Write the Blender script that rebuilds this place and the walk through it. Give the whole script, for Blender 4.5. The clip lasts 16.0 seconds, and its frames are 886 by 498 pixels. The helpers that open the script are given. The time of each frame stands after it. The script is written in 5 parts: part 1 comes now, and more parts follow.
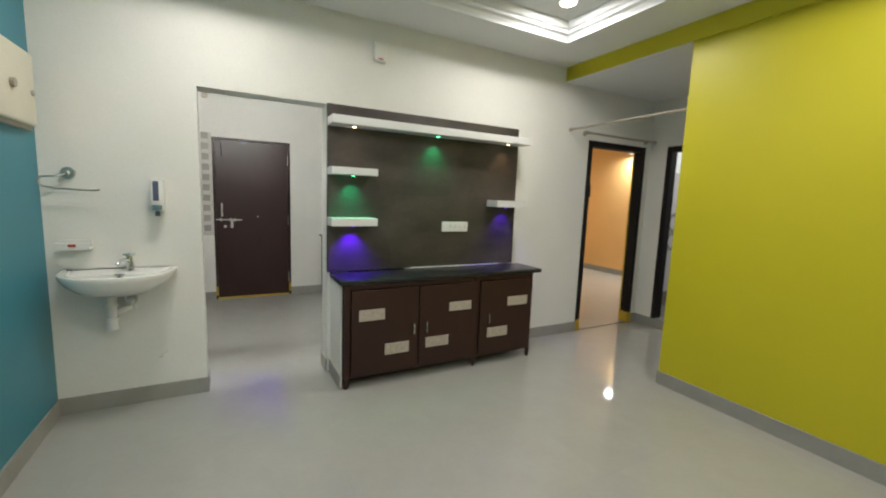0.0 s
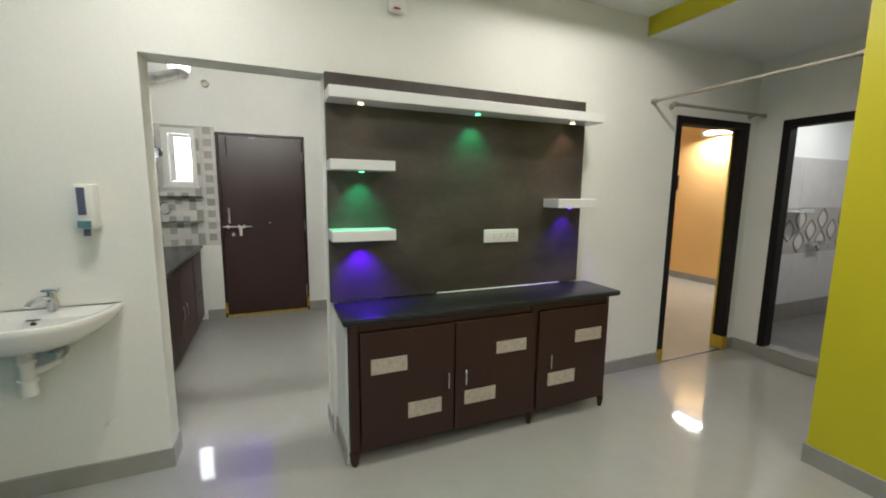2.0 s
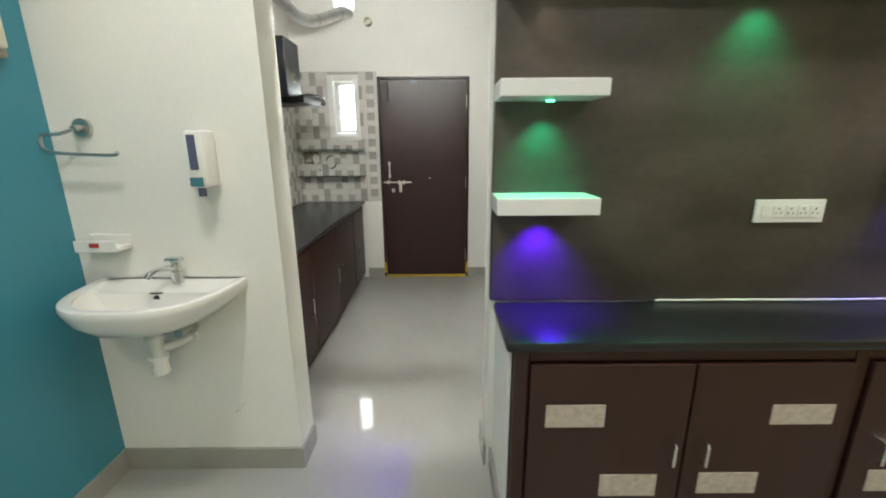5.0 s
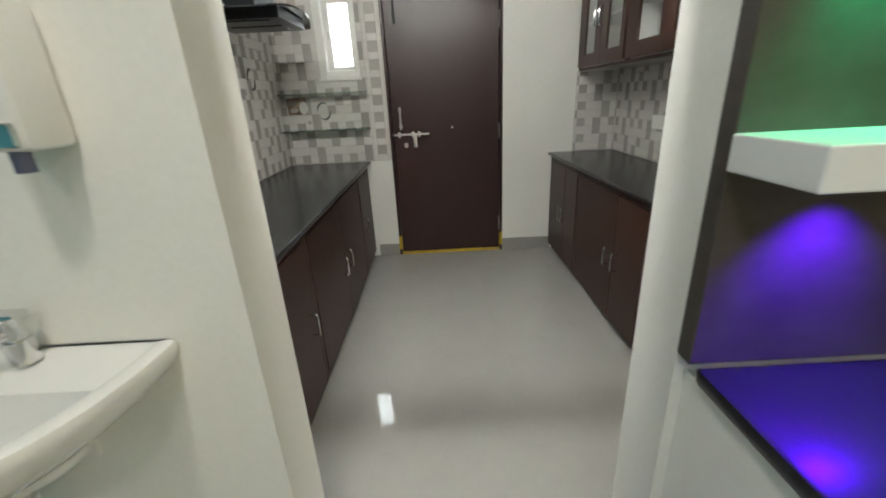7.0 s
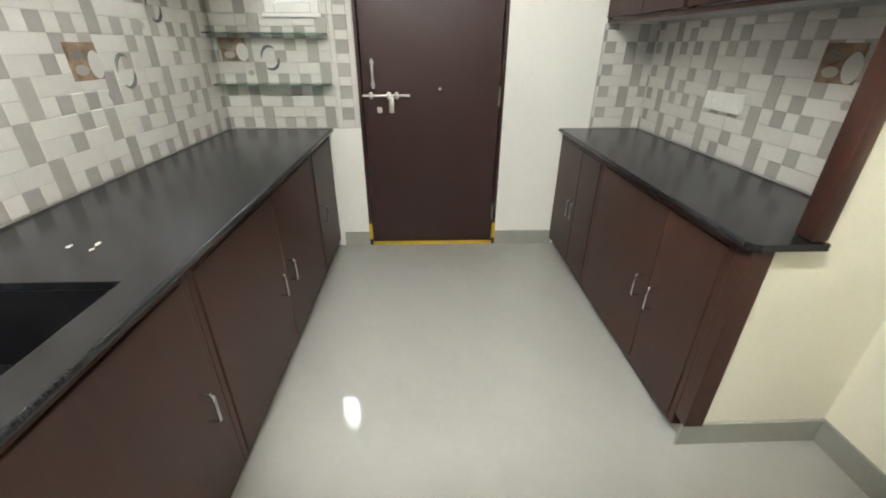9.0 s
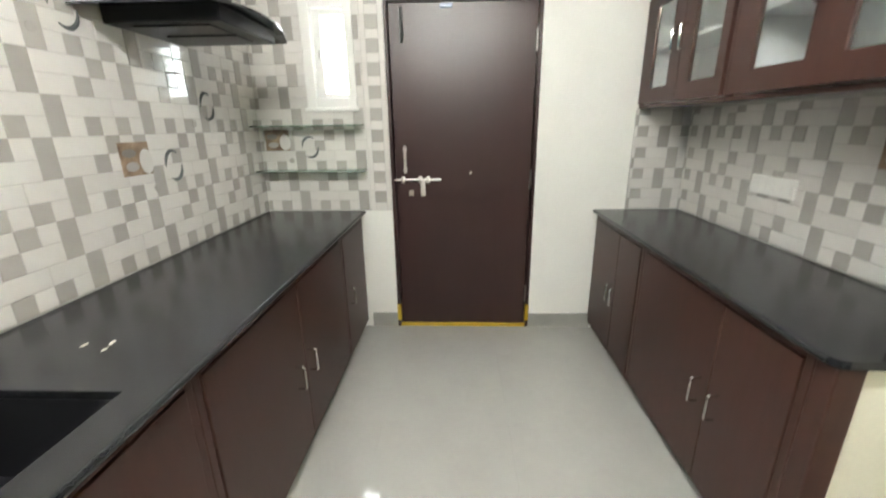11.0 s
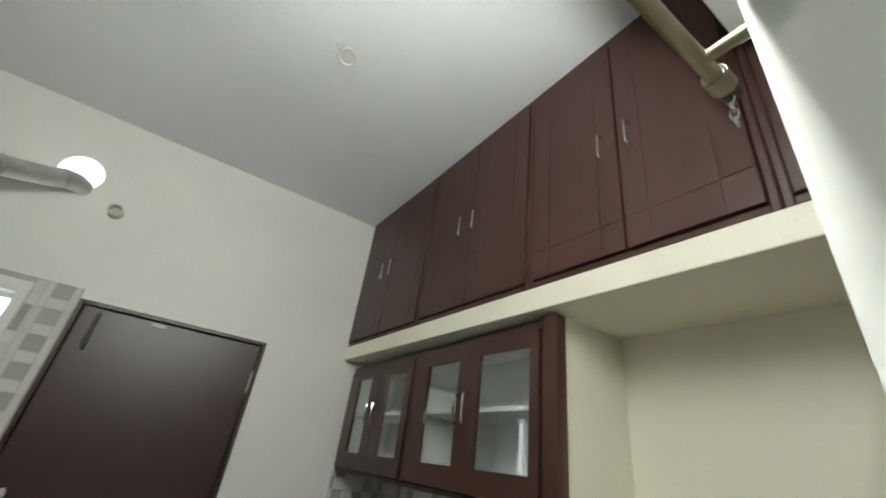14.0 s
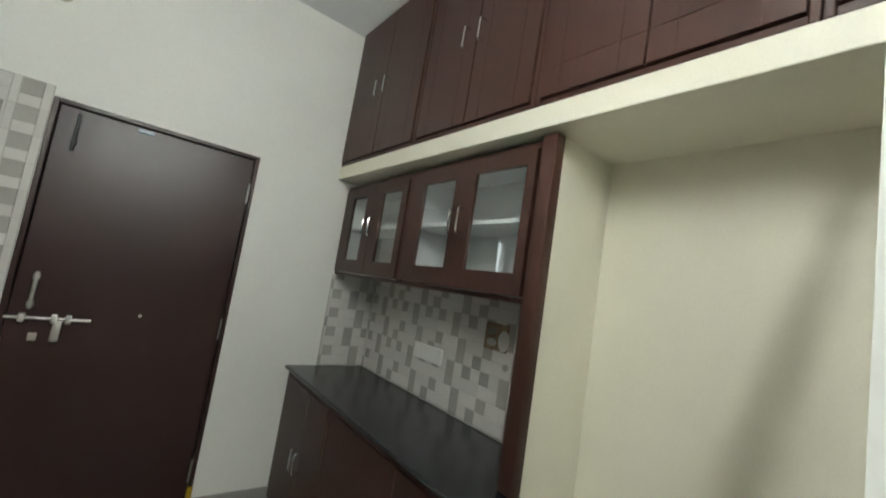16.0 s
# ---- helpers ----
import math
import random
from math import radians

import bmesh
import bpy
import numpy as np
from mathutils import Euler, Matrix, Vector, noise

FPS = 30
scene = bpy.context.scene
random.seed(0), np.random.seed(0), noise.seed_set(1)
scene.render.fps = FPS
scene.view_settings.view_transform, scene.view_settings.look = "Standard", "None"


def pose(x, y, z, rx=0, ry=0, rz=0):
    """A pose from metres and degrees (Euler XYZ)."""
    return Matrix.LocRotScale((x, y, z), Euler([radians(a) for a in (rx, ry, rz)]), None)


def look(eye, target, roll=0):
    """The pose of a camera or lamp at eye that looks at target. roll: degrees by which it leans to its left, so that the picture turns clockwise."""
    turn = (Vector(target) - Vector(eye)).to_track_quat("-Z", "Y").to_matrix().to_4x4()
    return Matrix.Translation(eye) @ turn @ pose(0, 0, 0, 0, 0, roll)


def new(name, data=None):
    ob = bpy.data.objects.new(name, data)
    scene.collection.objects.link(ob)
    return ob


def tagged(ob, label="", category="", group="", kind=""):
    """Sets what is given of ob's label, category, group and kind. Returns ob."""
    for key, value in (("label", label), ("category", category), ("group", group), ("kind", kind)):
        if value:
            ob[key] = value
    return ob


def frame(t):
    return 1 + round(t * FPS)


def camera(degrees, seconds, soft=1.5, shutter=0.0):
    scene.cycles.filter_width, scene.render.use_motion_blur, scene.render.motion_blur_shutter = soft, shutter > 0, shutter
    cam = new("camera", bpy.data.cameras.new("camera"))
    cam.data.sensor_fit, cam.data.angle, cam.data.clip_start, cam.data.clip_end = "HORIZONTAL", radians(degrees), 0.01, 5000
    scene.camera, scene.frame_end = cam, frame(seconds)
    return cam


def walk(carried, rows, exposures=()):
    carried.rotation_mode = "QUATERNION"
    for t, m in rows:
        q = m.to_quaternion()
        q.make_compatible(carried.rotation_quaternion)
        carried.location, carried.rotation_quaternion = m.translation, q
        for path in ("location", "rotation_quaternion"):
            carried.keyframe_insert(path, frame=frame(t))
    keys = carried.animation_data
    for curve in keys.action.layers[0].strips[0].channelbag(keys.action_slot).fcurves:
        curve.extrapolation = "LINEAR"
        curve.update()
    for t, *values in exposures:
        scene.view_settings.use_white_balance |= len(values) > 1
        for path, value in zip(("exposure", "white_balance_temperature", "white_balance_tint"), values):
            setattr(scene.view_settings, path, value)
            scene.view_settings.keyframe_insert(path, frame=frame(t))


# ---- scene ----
cam = camera(95.2, 16.0, 1.9, 0.4)
PATH = [
    (0, (0.396, 0.246, 1.413), (1.33, 1.997, 1.162), 2.1),
    (0.5, (0.459, 0.461, 1.408), (1.288, 2.25, 1.076), 0.0),
    (1, (0.648, 0.671, 1.423), (1.38, 2.504, 1.101), 0.3),
    (1.5, (0.752, 0.864, 1.423), (1.459, 2.699, 1.057), 0.9),
    (2, (0.775, 1.048, 1.447), (1.544, 2.873, 1.167), 0.6),
    (2.5, (0.829, 1.152, 1.429), (1.619, 2.956, 1.08), -1.0),
    (3, (1.006, 1.213, 1.436), (1.728, 3.043, 1.075), -2.3),
    (3.5, (1.128, 1.29, 1.429), (1.533, 3.212, 1.049), -1.9),
    (4, (1.108, 1.458, 1.427), (1.336, 3.411, 1.062), 1.5),
    (4.5, (0.998, 1.663, 1.418), (1.028, 3.618, 0.996), 0.8),
    (7, (0.603, 2.725, 1.311), (0.611, 4.597, 0.605), -2.85),
    (7.5, (0.657, 3.001, 1.262), (0.624, 4.862, 0.529), -0.8),
    (8, (0.691, 3.204, 1.305), (0.724, 5.006, 0.441), -0.1),
    (8.5, (0.635, 3.331, 1.319), (0.75, 5.112, 0.417), 0.7),
    (10.8, (0.716, 3.545, 1.325), (0.556, 5.424, 0.658), -1.1),
    (11, (0.668, 3.531, 1.368), (0.588, 5.441, 0.781), -0.8),
    (11.5, (0.669, 3.505, 1.402), (0.661, 5.477, 1.07), 0.2),
    (12, (0.676, 3.479, 1.455), (0.767, 5.476, 1.386), 0.6),
    (12.5, (0.703, 3.472, 1.489), (0.862, 5.459, 1.648), 1.4),
    (13, (0.719, 3.467, 1.522), (1.046, 5.411, 1.858), 4.3),
    (13.5, (0.726, 3.483, 1.527), (1.347, 5.291, 2.117), 7.8),
    (14, (0.711, 3.498, 1.546), (1.618, 5.016, 2.481), 7.7),
    (14.5, (0.674, 3.502, 1.545), (1.697, 4.961, 2.451), 8.4),
    (15, (0.658, 3.5, 1.518), (1.708, 5.036, 2.254), 8.9),
    (15.5, (0.662, 3.515, 1.482), (1.799, 5.1, 1.923), 9.3),
    (16, (0.655, 3.518, 1.449), (1.848, 5.111, 1.648), 8.9),
]
EXPOSURES = [(0, 0.1, 6500, 10), (3.5, 0.25, 6500, 10), (4.5, 0.38, 6500, 10), (7, 0.15, 6500, 10), (7.5, 0.4, 6520, 10), (8.5, 0.95, 6500, 10), (11, 1.12, 6500, 10), (12.2, 0.47, 6480, 9), (12.8, 0.18, 6350, 5), (13.5, -0.12, 6350, 5), (14.5, -0.24, 6330, 5), (16, -0.08, 6300, 5)]
walk(cam, [(t, look(eye, target, roll)) for t, eye, target, roll in PATH], EXPOSURES)

# ---- world, lamps ----
world = bpy.data.worlds.new("world")
scene.world = world
world.use_nodes = True
wnt = world.node_tree
sky = wnt.nodes.new("ShaderNodeTexSky")
sky.sky_type, sky.sun_disc, sky.sun_elevation, sky.sun_rotation = "NISHITA", False, radians(50), radians(200)
wnt.links.new(sky.outputs[0], wnt.nodes["Background"].inputs[0])
wnt.nodes["Background"].inputs[1].default_value = 0.1


def area_lamp(name, m, sx, sy, power, color, shape="RECTANGLE"):
    d = bpy.data.lights.new(name, "AREA")
    d.shape, d.size, d.size_y, d.energy, d.color = shape, sx, sy, power, color
    ob = new(name, d)
    ob.matrix_world = m
    return ob


def spot_lamp(name, eye, target, power, color, angle, blend=0.6, radius=0.012):
    d = bpy.data.lights.new(name, "SPOT")
    d.energy, d.color, d.spot_size, d.spot_blend, d.shadow_soft_size = power, color, radians(angle), blend, radius
    ob = new(name, d)
    ob.matrix_world = look(eye, target)
    return ob


WARM, COOL = (1.0, 0.965, 0.915), (0.985, 1.0, 0.965)
HALL_LAMPS = [(2.58, 2.58), (2.58, 0.9), (2.58, -0.9), (0.35, 2.58), (0.35, 0.9), (0.35, -0.9)]
for lx, ly in HALL_LAMPS:
    area_lamp("downlight_lamp", pose(lx, ly, 2.822), 0.24, 0.24, 15.0, WARM, "DISK")
area_lamp("bedroom_tube_lamp", look((7.18, 5.36, 2.42), (6.2, 5.2, 0.6)), 0.4, 0.02, 52.0, COOL)
# added disc out of view to light the bathroom; it has no fixture
area_lamp("bath_lamp", pose(6.0, 2.9, 2.5), 0.15, 0.15, 14.0, COOL, "DISK")
TV_SPOTS = [
    (1.232, 3.275, 1.908, (1.0, 0.75, 0.5), 0.6), (1.93, 3.275, 1.908, (0.0, 1.0, 0.36), 7.0), (2.637, 3.275, 1.908, (1.0, 0.62, 0.34), 2.2),
    (1.231, 3.275, 1.553, (0.0, 1.0, 0.4), 7.5), (1.231, 3.275, 1.178, (0.085, 0.0, 1.0), 40.0), (2.655, 3.285, 1.348, (0.09, 0.0, 1.0), 13.0)]
for sx, sy, sz, col, power in TV_SPOTS:
    spot_lamp("shelf_spot_lamp", (sx, sy, sz - 0.012), (sx, 3.335, sz - 0.4), power, col, 100, 1.0)

# ---- materials ----


def node_mat(name, base, rough=0.5, metal=0.0, vary=0.06, scale=3.0, bump=0.05, bump_scale=120.0, coat=0.0, stretch=(1, 1, 1), second=None, spec=0.5):
    """Principled surface with slow mottling and fine relief; second: colour of the larger patches."""
    m = bpy.data.materials.new(name)
    m.use_nodes = True
    nt = m.node_tree
    b = nt.nodes["Principled BSDF"]
    geo = nt.nodes.new("ShaderNodeTexCoord")
    mp = nt.nodes.new("ShaderNodeMapping")
    mp.inputs["Scale"].default_value = stretch
    nt.links.new(geo.outputs["Object"], mp.inputs[0])
    n1 = nt.nodes.new("ShaderNodeTexNoise")
    n1.inputs["Scale"].default_value, n1.inputs["Detail"].default_value = scale, 6
    n2 = nt.nodes.new("ShaderNodeTexNoise")
    n2.inputs["Scale"].default_value, n2.inputs["Detail"].default_value = bump_scale, 3
    for n in (n1, n2):
        nt.links.new(mp.outputs[0], n.inputs["Vector"])
    mix = nt.nodes.new("ShaderNodeMix")
    mix.data_type = "RGBA"
    ramp = nt.nodes.new("ShaderNodeMapRange")
    ramp.inputs[1].default_value, ramp.inputs[2].default_value = 0.35, 0.65
    nt.links.new(n1.outputs[0], ramp.inputs[0])
    nt.links.new(ramp.outputs[0], mix.inputs[0])
    c2 = second or tuple(c * (1 - vary * 2) for c in base)
    mix.inputs[6].default_value, mix.inputs[7].default_value = (*base, 1), (*c2, 1)
    mix2 = nt.nodes.new("ShaderNodeMix")
    mix2.data_type, mix2.blend_type = "RGBA", "MULTIPLY"
    mix2.inputs[0].default_value = min(1.0, vary * 3)
    nt.links.new(mix.outputs[2], mix2.inputs[6])
    nt.links.new(n2.outputs[0], mix2.inputs[7])
    gain = nt.nodes.new("ShaderNodeVectorMath")
    gain.operation = "SCALE"
    gain.inputs[3].default_value = 1 / (1 - min(1.0, vary * 3) * 0.5)
    nt.links.new(mix2.outputs[2], gain.inputs[0])
    nt.links.new(gain.outputs[0], b.inputs["Base Color"])
    b.inputs["Roughness"].default_value, b.inputs["Metallic"].default_value = rough, metal
    b.inputs["Coat Weight"].default_value = coat
    b.inputs["Specular IOR Level"].default_value = spec
    if bump:
        bp = nt.nodes.new("ShaderNodeBump")
        bp.inputs["Strength"].default_value, bp.inputs["Distance"].default_value = bump, 0.002
        nt.links.new(n2.outputs[0], bp.inputs["Height"])
        nt.links.new(bp.outputs[0], b.inputs["Normal"])
    return m


def glow_mat(name, color, strength):
    m = bpy.data.materials.new(name)
    m.use_nodes = True
    b = m.node_tree.nodes["Principled BSDF"]
    b.inputs["Base Color"].default_value = (*color, 1)
    b.inputs["Emission Color"].default_value, b.inputs["Emission Strength"].default_value = (*color, 1), strength
    return m


def glass_mat(name, color, rough=0.0):
    m = bpy.data.materials.new(name)
    m.use_nodes = True
    b = m.node_tree.nodes["Principled BSDF"]
    b.inputs["Base Color"].default_value = (*color, 1)
    b.inputs["Transmission Weight"].default_value, b.inputs["Roughness"].default_value, b.inputs["IOR"].default_value = 1.0, rough, 1.45
    return m


def tone_by_piece(m, amount):
    """Each piece of this material takes a slightly different tone."""
    nt = m.node_tree
    p = nt.nodes["Principled BSDF"]
    src = p.inputs["Base Color"].links[0].from_socket
    info = nt.nodes.new("ShaderNodeObjectInfo")
    rng = nt.nodes.new("ShaderNodeMapRange")
    rng.inputs[3].default_value, rng.inputs[4].default_value = 1 - amount, 1 + amount
    nt.links.new(info.outputs["Random"], rng.inputs[0])
    sc = nt.nodes.new("ShaderNodeVectorMath")
    sc.operation = "SCALE"
    nt.links.new(src, sc.inputs[0])
    nt.links.new(rng.outputs[0], sc.inputs[3])
    nt.links.new(sc.outputs[0], p.inputs["Base Color"])


CREAM = node_mat("cream_wall_paint", (0.815, 0.80, 0.745), 0.55, vary=0.03, scale=1.3, bump=0.08, bump_scale=90)
WHITE = node_mat("white_ceiling_paint", (0.79, 0.80, 0.80), 0.6, vary=0.02, scale=1.0, bump=0.05)
SLAB_PAINT = node_mat("warm_cream_paint", (0.845, 0.805, 0.665), 0.5, vary=0.03, scale=2.0, bump=0.08)
YELLOW = node_mat("yellow_wall_paint", (0.56, 0.50, 0.012), 0.45, vary=0.02, scale=1.2, bump=0.08, bump_scale=90)
BLUE = node_mat("teal_wall_paint", (0.046, 0.235, 0.31), 0.45, vary=0.03, scale=1.2, bump=0.08, bump_scale=90)
ORANGE = node_mat("orange_wall_paint", (0.85, 0.53, 0.22), 0.5, vary=0.03, scale=1.2, bump=0.06)
FLOOR = node_mat("vitrified_floor_tile", (0.387, 0.378, 0.35), 0.042, vary=0.02, scale=5.0, bump=0.01, bump_scale=30, spec=0.55)
SKIRT = node_mat("grey_skirting_tile", (0.34, 0.33, 0.30), 0.25, vary=0.05, scale=6.0, bump=0.03)
WOOD = node_mat("dark_brown_laminate", (0.047, 0.0180, 0.0128), 0.42, spec=0.38, vary=0.06, scale=9.0, bump=0.08, bump_scale=60, stretch=(6, 6, 0.6))
WOOD_DOOR = node_mat("dark_stained_door", (0.030, 0.012, 0.011), 0.36, spec=0.38, vary=0.03, scale=6.0, bump=0.05, bump_scale=60, stretch=(6, 6, 0.6))
WOOD_TV = node_mat("chocolate_laminate", (0.036, 0.0132, 0.0098), 0.42, spec=0.38, vary=0.05, scale=9.0, bump=0.06, bump_scale=60, stretch=(6, 6, 0.6))
PANEL = node_mat("slate_brown_laminate", (0.035, 0.028, 0.0235), 0.45, vary=0.12, scale=2.4, bump=0.35, bump_scale=34, stretch=(0.9, 1, 1.7), second=(0.074, 0.061, 0.052))
GRANITE = node_mat("black_granite", (0.011, 0.012, 0.014), 0.22, vary=0.08, scale=160, bump=0.004, bump_scale=300, second=(0.017, 0.017, 0.019))
GRANITE_LOW = node_mat("honed_black_granite", (0.012, 0.012, 0.014), 0.31, spec=0.42, vary=0.08, scale=160, bump=0.004, bump_scale=300, second=(0.018, 0.018, 0.02))
SINK_M = node_mat("black_sink", (0.012, 0.012, 0.014), 0.35, vary=0.1, scale=30, bump=0.05)
GLOSS_WHITE = node_mat("white_gloss_laminate", (0.78, 0.78, 0.77), 0.25, vary=0.02, bump=0.01)
CERAMIC = node_mat("white_ceramic", (0.80, 0.79, 0.75), 0.09, vary=0.02, bump=0.0, coat=0.3)
PLASTIC = node_mat("white_plastic", (0.78, 0.77, 0.73), 0.32, vary=0.02, bump=0.02)
OLD_PLASTIC = node_mat("ivory_plastic", (0.66, 0.62, 0.50), 0.4, vary=0.05, bump=0.03)
GREY_PLASTIC = node_mat("smoked_plastic", (0.10, 0.11, 0.17), 0.25, vary=0.03, bump=0.0)
CHROME = node_mat("chrome", (0.78, 0.78, 0.78), 0.12, 1.0, vary=0.03, bump=0.0)
STEEL = node_mat("brushed_steel", (0.62, 0.61, 0.58), 0.32, 1.0, vary=0.06, scale=20, bump=0.04)
DUCT = node_mat("aluminium_duct", (0.78, 0.78, 0.76), 0.34, 1.0, vary=0.05, scale=14, bump=0.06)
BRASS = node_mat("aged_rod_metal", (0.36, 0.33, 0.23), 0.38, 1.0, vary=0.08, scale=15, bump=0.05)
ROD_PAINT = node_mat("beige_rod_paint", (0.36, 0.32, 0.25), 0.4, vary=0.08, scale=12, bump=0.04)
HOOD_BLACK = node_mat("black_hood_enamel", (0.009, 0.010, 0.013), 0.28, spec=0.22, vary=0.08, bump=0.01)
HOOD_GLASS = node_mat("black_tempered_glass", (0.006, 0.006, 0.010), 0.05, vary=0.02, bump=0.0)
BATH_FLOOR = node_mat("grey_antiskid_tile", (0.17, 0.16, 0.15), 0.3, vary=0.1, scale=5, bump=0.1, bump_scale=60)
BLACK_FRAME = node_mat("black_frame_paint", (0.012, 0.009, 0.008), 0.6, vary=0.05, bump=0.05, spec=0.2)
BLACK = node_mat("black_rubber", (0.015, 0.015, 0.015), 0.5, vary=0.05, bump=0.02)
PEARL = node_mat("pearl_inlay", (0.52, 0.46, 0.39), 0.35, vary=0.12, scale=40, bump=0.3, bump_scale=160, second=(0.40, 0.34, 0.29))
YELLOW_TRIM = node_mat("yellow_enamel", (0.55, 0.36, 0.02), 0.45, vary=0.10, scale=14, bump=0.06)
RED = node_mat("red_plastic", (0.45, 0.05, 0.03), 0.35, vary=0.03)
TILE_W = node_mat("white_glazed_tile", (0.645, 0.62, 0.582), 0.08, vary=0.03, scale=7, bump=0.03, bump_scale=25)
TILE_G = node_mat("taupe_glazed_tile", (0.40, 0.375, 0.34), 0.08, vary=0.05, scale=12, bump=0.03, bump_scale=25)
TILE_BROWN = node_mat("brown_decor_tile", (0.34, 0.25, 0.17), 0.1, vary=0.15, scale=18, bump=0.03, second=(0.15, 0.10, 0.07))
TILE_DARK = node_mat("dark_grey_decor", (0.13, 0.14, 0.14), 0.12, vary=0.1, scale=18)
GROUT = node_mat("tile_grout", (0.44, 0.42, 0.39), 0.7, vary=0.05, scale=30, bump=0.1)
BATH_W = node_mat("bath_wall_tile", (0.53, 0.50, 0.50), 0.12, vary=0.03, scale=8, bump=0.01)
BATH_BAND = node_mat("bath_taupe_band_tile", (0.40, 0.365, 0.335), 0.15, vary=0.05, scale=10, bump=0.02)
BATH_G = node_mat("bath_grey_tile", (0.23, 0.205, 0.185), 0.15, vary=0.06, scale=12, bump=0.02)
tone_by_piece(FLOOR, 0.012)
tone_by_piece(TILE_W, 0.05)
tone_by_piece(TILE_G, 0.09)
PANE = glass_mat("clear_glass", (0.92, 0.96, 0.94))
SHELF_GLASS = glass_mat("green_edge_glass", (0.55, 0.80, 0.68))
DAYLIGHT = glow_mat("daylight_backdrop", (0.93, 0.97, 1.0), 9.0)
LAMP_GLOW = glow_mat("lamp_diffuser", (1.0, 0.93, 0.80), 14.0)
TUBE_GLOW = glow_mat("tube_diffuser", (1.0, 0.96, 0.88), 20.0)
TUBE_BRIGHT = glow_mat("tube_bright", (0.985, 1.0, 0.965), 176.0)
SPOT_WARM = glow_mat("spot_lens_warm", (1.0, 0.78, 0.50), 6.0)
SPOT_GREEN = glow_mat("spot_lens_green", (0.10, 1.0, 0.40), 5.0)
SPOT_BLUE = glow_mat("spot_lens_blue", (0.20, 0.06, 1.0), 5.0)

# ---- mesh helpers ----


def box(bm, x0, x1, y0, y1, z0, z1, bevel=0.0):
    r = bmesh.ops.create_cube(bm, size=1.0)
    vs = r["verts"]
    bmesh.ops.scale(bm, vec=(x1 - x0, y1 - y0, z1 - z0), verts=vs)
    bmesh.ops.translate(bm, vec=((x0 + x1) / 2, (y0 + y1) / 2, (z0 + z1) / 2), verts=vs)
    if bevel:
        es = list({e for v in vs for e in v.link_edges})
        bmesh.ops.bevel(bm, geom=es, offset=bevel, segments=2, affect="EDGES", profile=0.5)


def boxes(*dims, bevel=0.0):
    bm = bmesh.new()
    for d in dims:
        box(bm, *d, bevel=bevel)
    return bm


def cyl(bm, a, b, r, seg=16, r2=None):
    a, b = Vector(a), Vector(b)
    m = Matrix.Translation((a + b) / 2) @ (b - a).to_track_quat("Z", "Y").to_matrix().to_4x4()
    bmesh.ops.create_cone(bm, cap_ends=True, segments=seg, radius1=r, radius2=r if r2 is None else r2, depth=(b - a).length, matrix=m)


def tube(bm, pts, radius, seg=10, closed=False):
    """A round tube through points; radius may be a list."""
    pts = [Vector(p) for p in pts]
    n = len(pts)
    rings = []
    up = Vector((0, 0, 1))
    prev = None
    for i, p in enumerate(pts):
        d = (pts[min(i + 1, n - 1)] - pts[max(i - 1, 0)]).normalized()
        if prev is None:
            side = d.cross(up) if abs(d.z) < 0.95 else d.cross(Vector((1, 0, 0)))
        else:
            side = prev - d * prev.dot(d)
        side.normalize()
        prev = side
        other = d.cross(side)
        r = radius[i] if isinstance(radius, (list, tuple)) else radius
        rings.append([bm.verts.new(p + (side * math.cos(2 * math.pi * k / seg) + other * math.sin(2 * math.pi * k / seg)) * r) for k in range(seg)])
    for a, b in zip(rings, rings[1:]):
        for k in range(seg):
            bm.faces.new((a[k], a[(k + 1) % seg], b[(k + 1) % seg], b[k]))
    bm.faces.new(rings[0][::-1])
    bm.faces.new(rings[-1])


def smooth_path(pts, per=10):
    """Catmull-Rom through the points."""
    pts = [Vector(p) for p in pts]
    out = []
    for i in range(len(pts) - 1):
        p0, p1, p2, p3 = pts[max(i - 1, 0)], pts[i], pts[i + 1], pts[min(i + 2, len(pts) - 1)]
        for k in range(per):
            t = k / per
            out.append(0.5 * ((2 * p1) + (p2 - p0) * t + (2 * p0 - 5 * p1 + 4 * p2 - p3) * t * t + (3 * p1 - p0 - 3 * p2 + p3) * t ** 3))
    out.append(pts[-1])
    return out


def ring_slab(bm, a0, a1, b0, b1, h, axes, t0, t1):
    """A rectangular slab a0..a1 x b0..b1 with a rectangular hole h, between t0 and t1; axes: which coordinates a, b and t are."""
    def vert(a, b, t):
        co = [0, 0, 0]
        co[axes[0]], co[axes[1]], co[axes[2]] = a, b, t
        return bm.verts.new(co)
    out, inn = [(a0, b0), (a1, b0), (a1, b1), (a0, b1)], [(h[0], h[2]), (h[1], h[2]), (h[1], h[3]), (h[0], h[3])]
    o0, o1, i0, i1 = [[vert(a, b, t) for a, b in src] for src in (out, inn) for t in (t0, t1)]
    for k in range(4):
        q = (k + 1) % 4
        bm.faces.new((o0[k], o0[q], i0[q], i0[k]))
        bm.faces.new((o1[k], o1[q], i1[q], i1[k]))
        bm.faces.new((o0[k], o0[q], o1[q], o1[k]))
        bm.faces.new((i0[k], i0[q], i1[q], i1[k]))


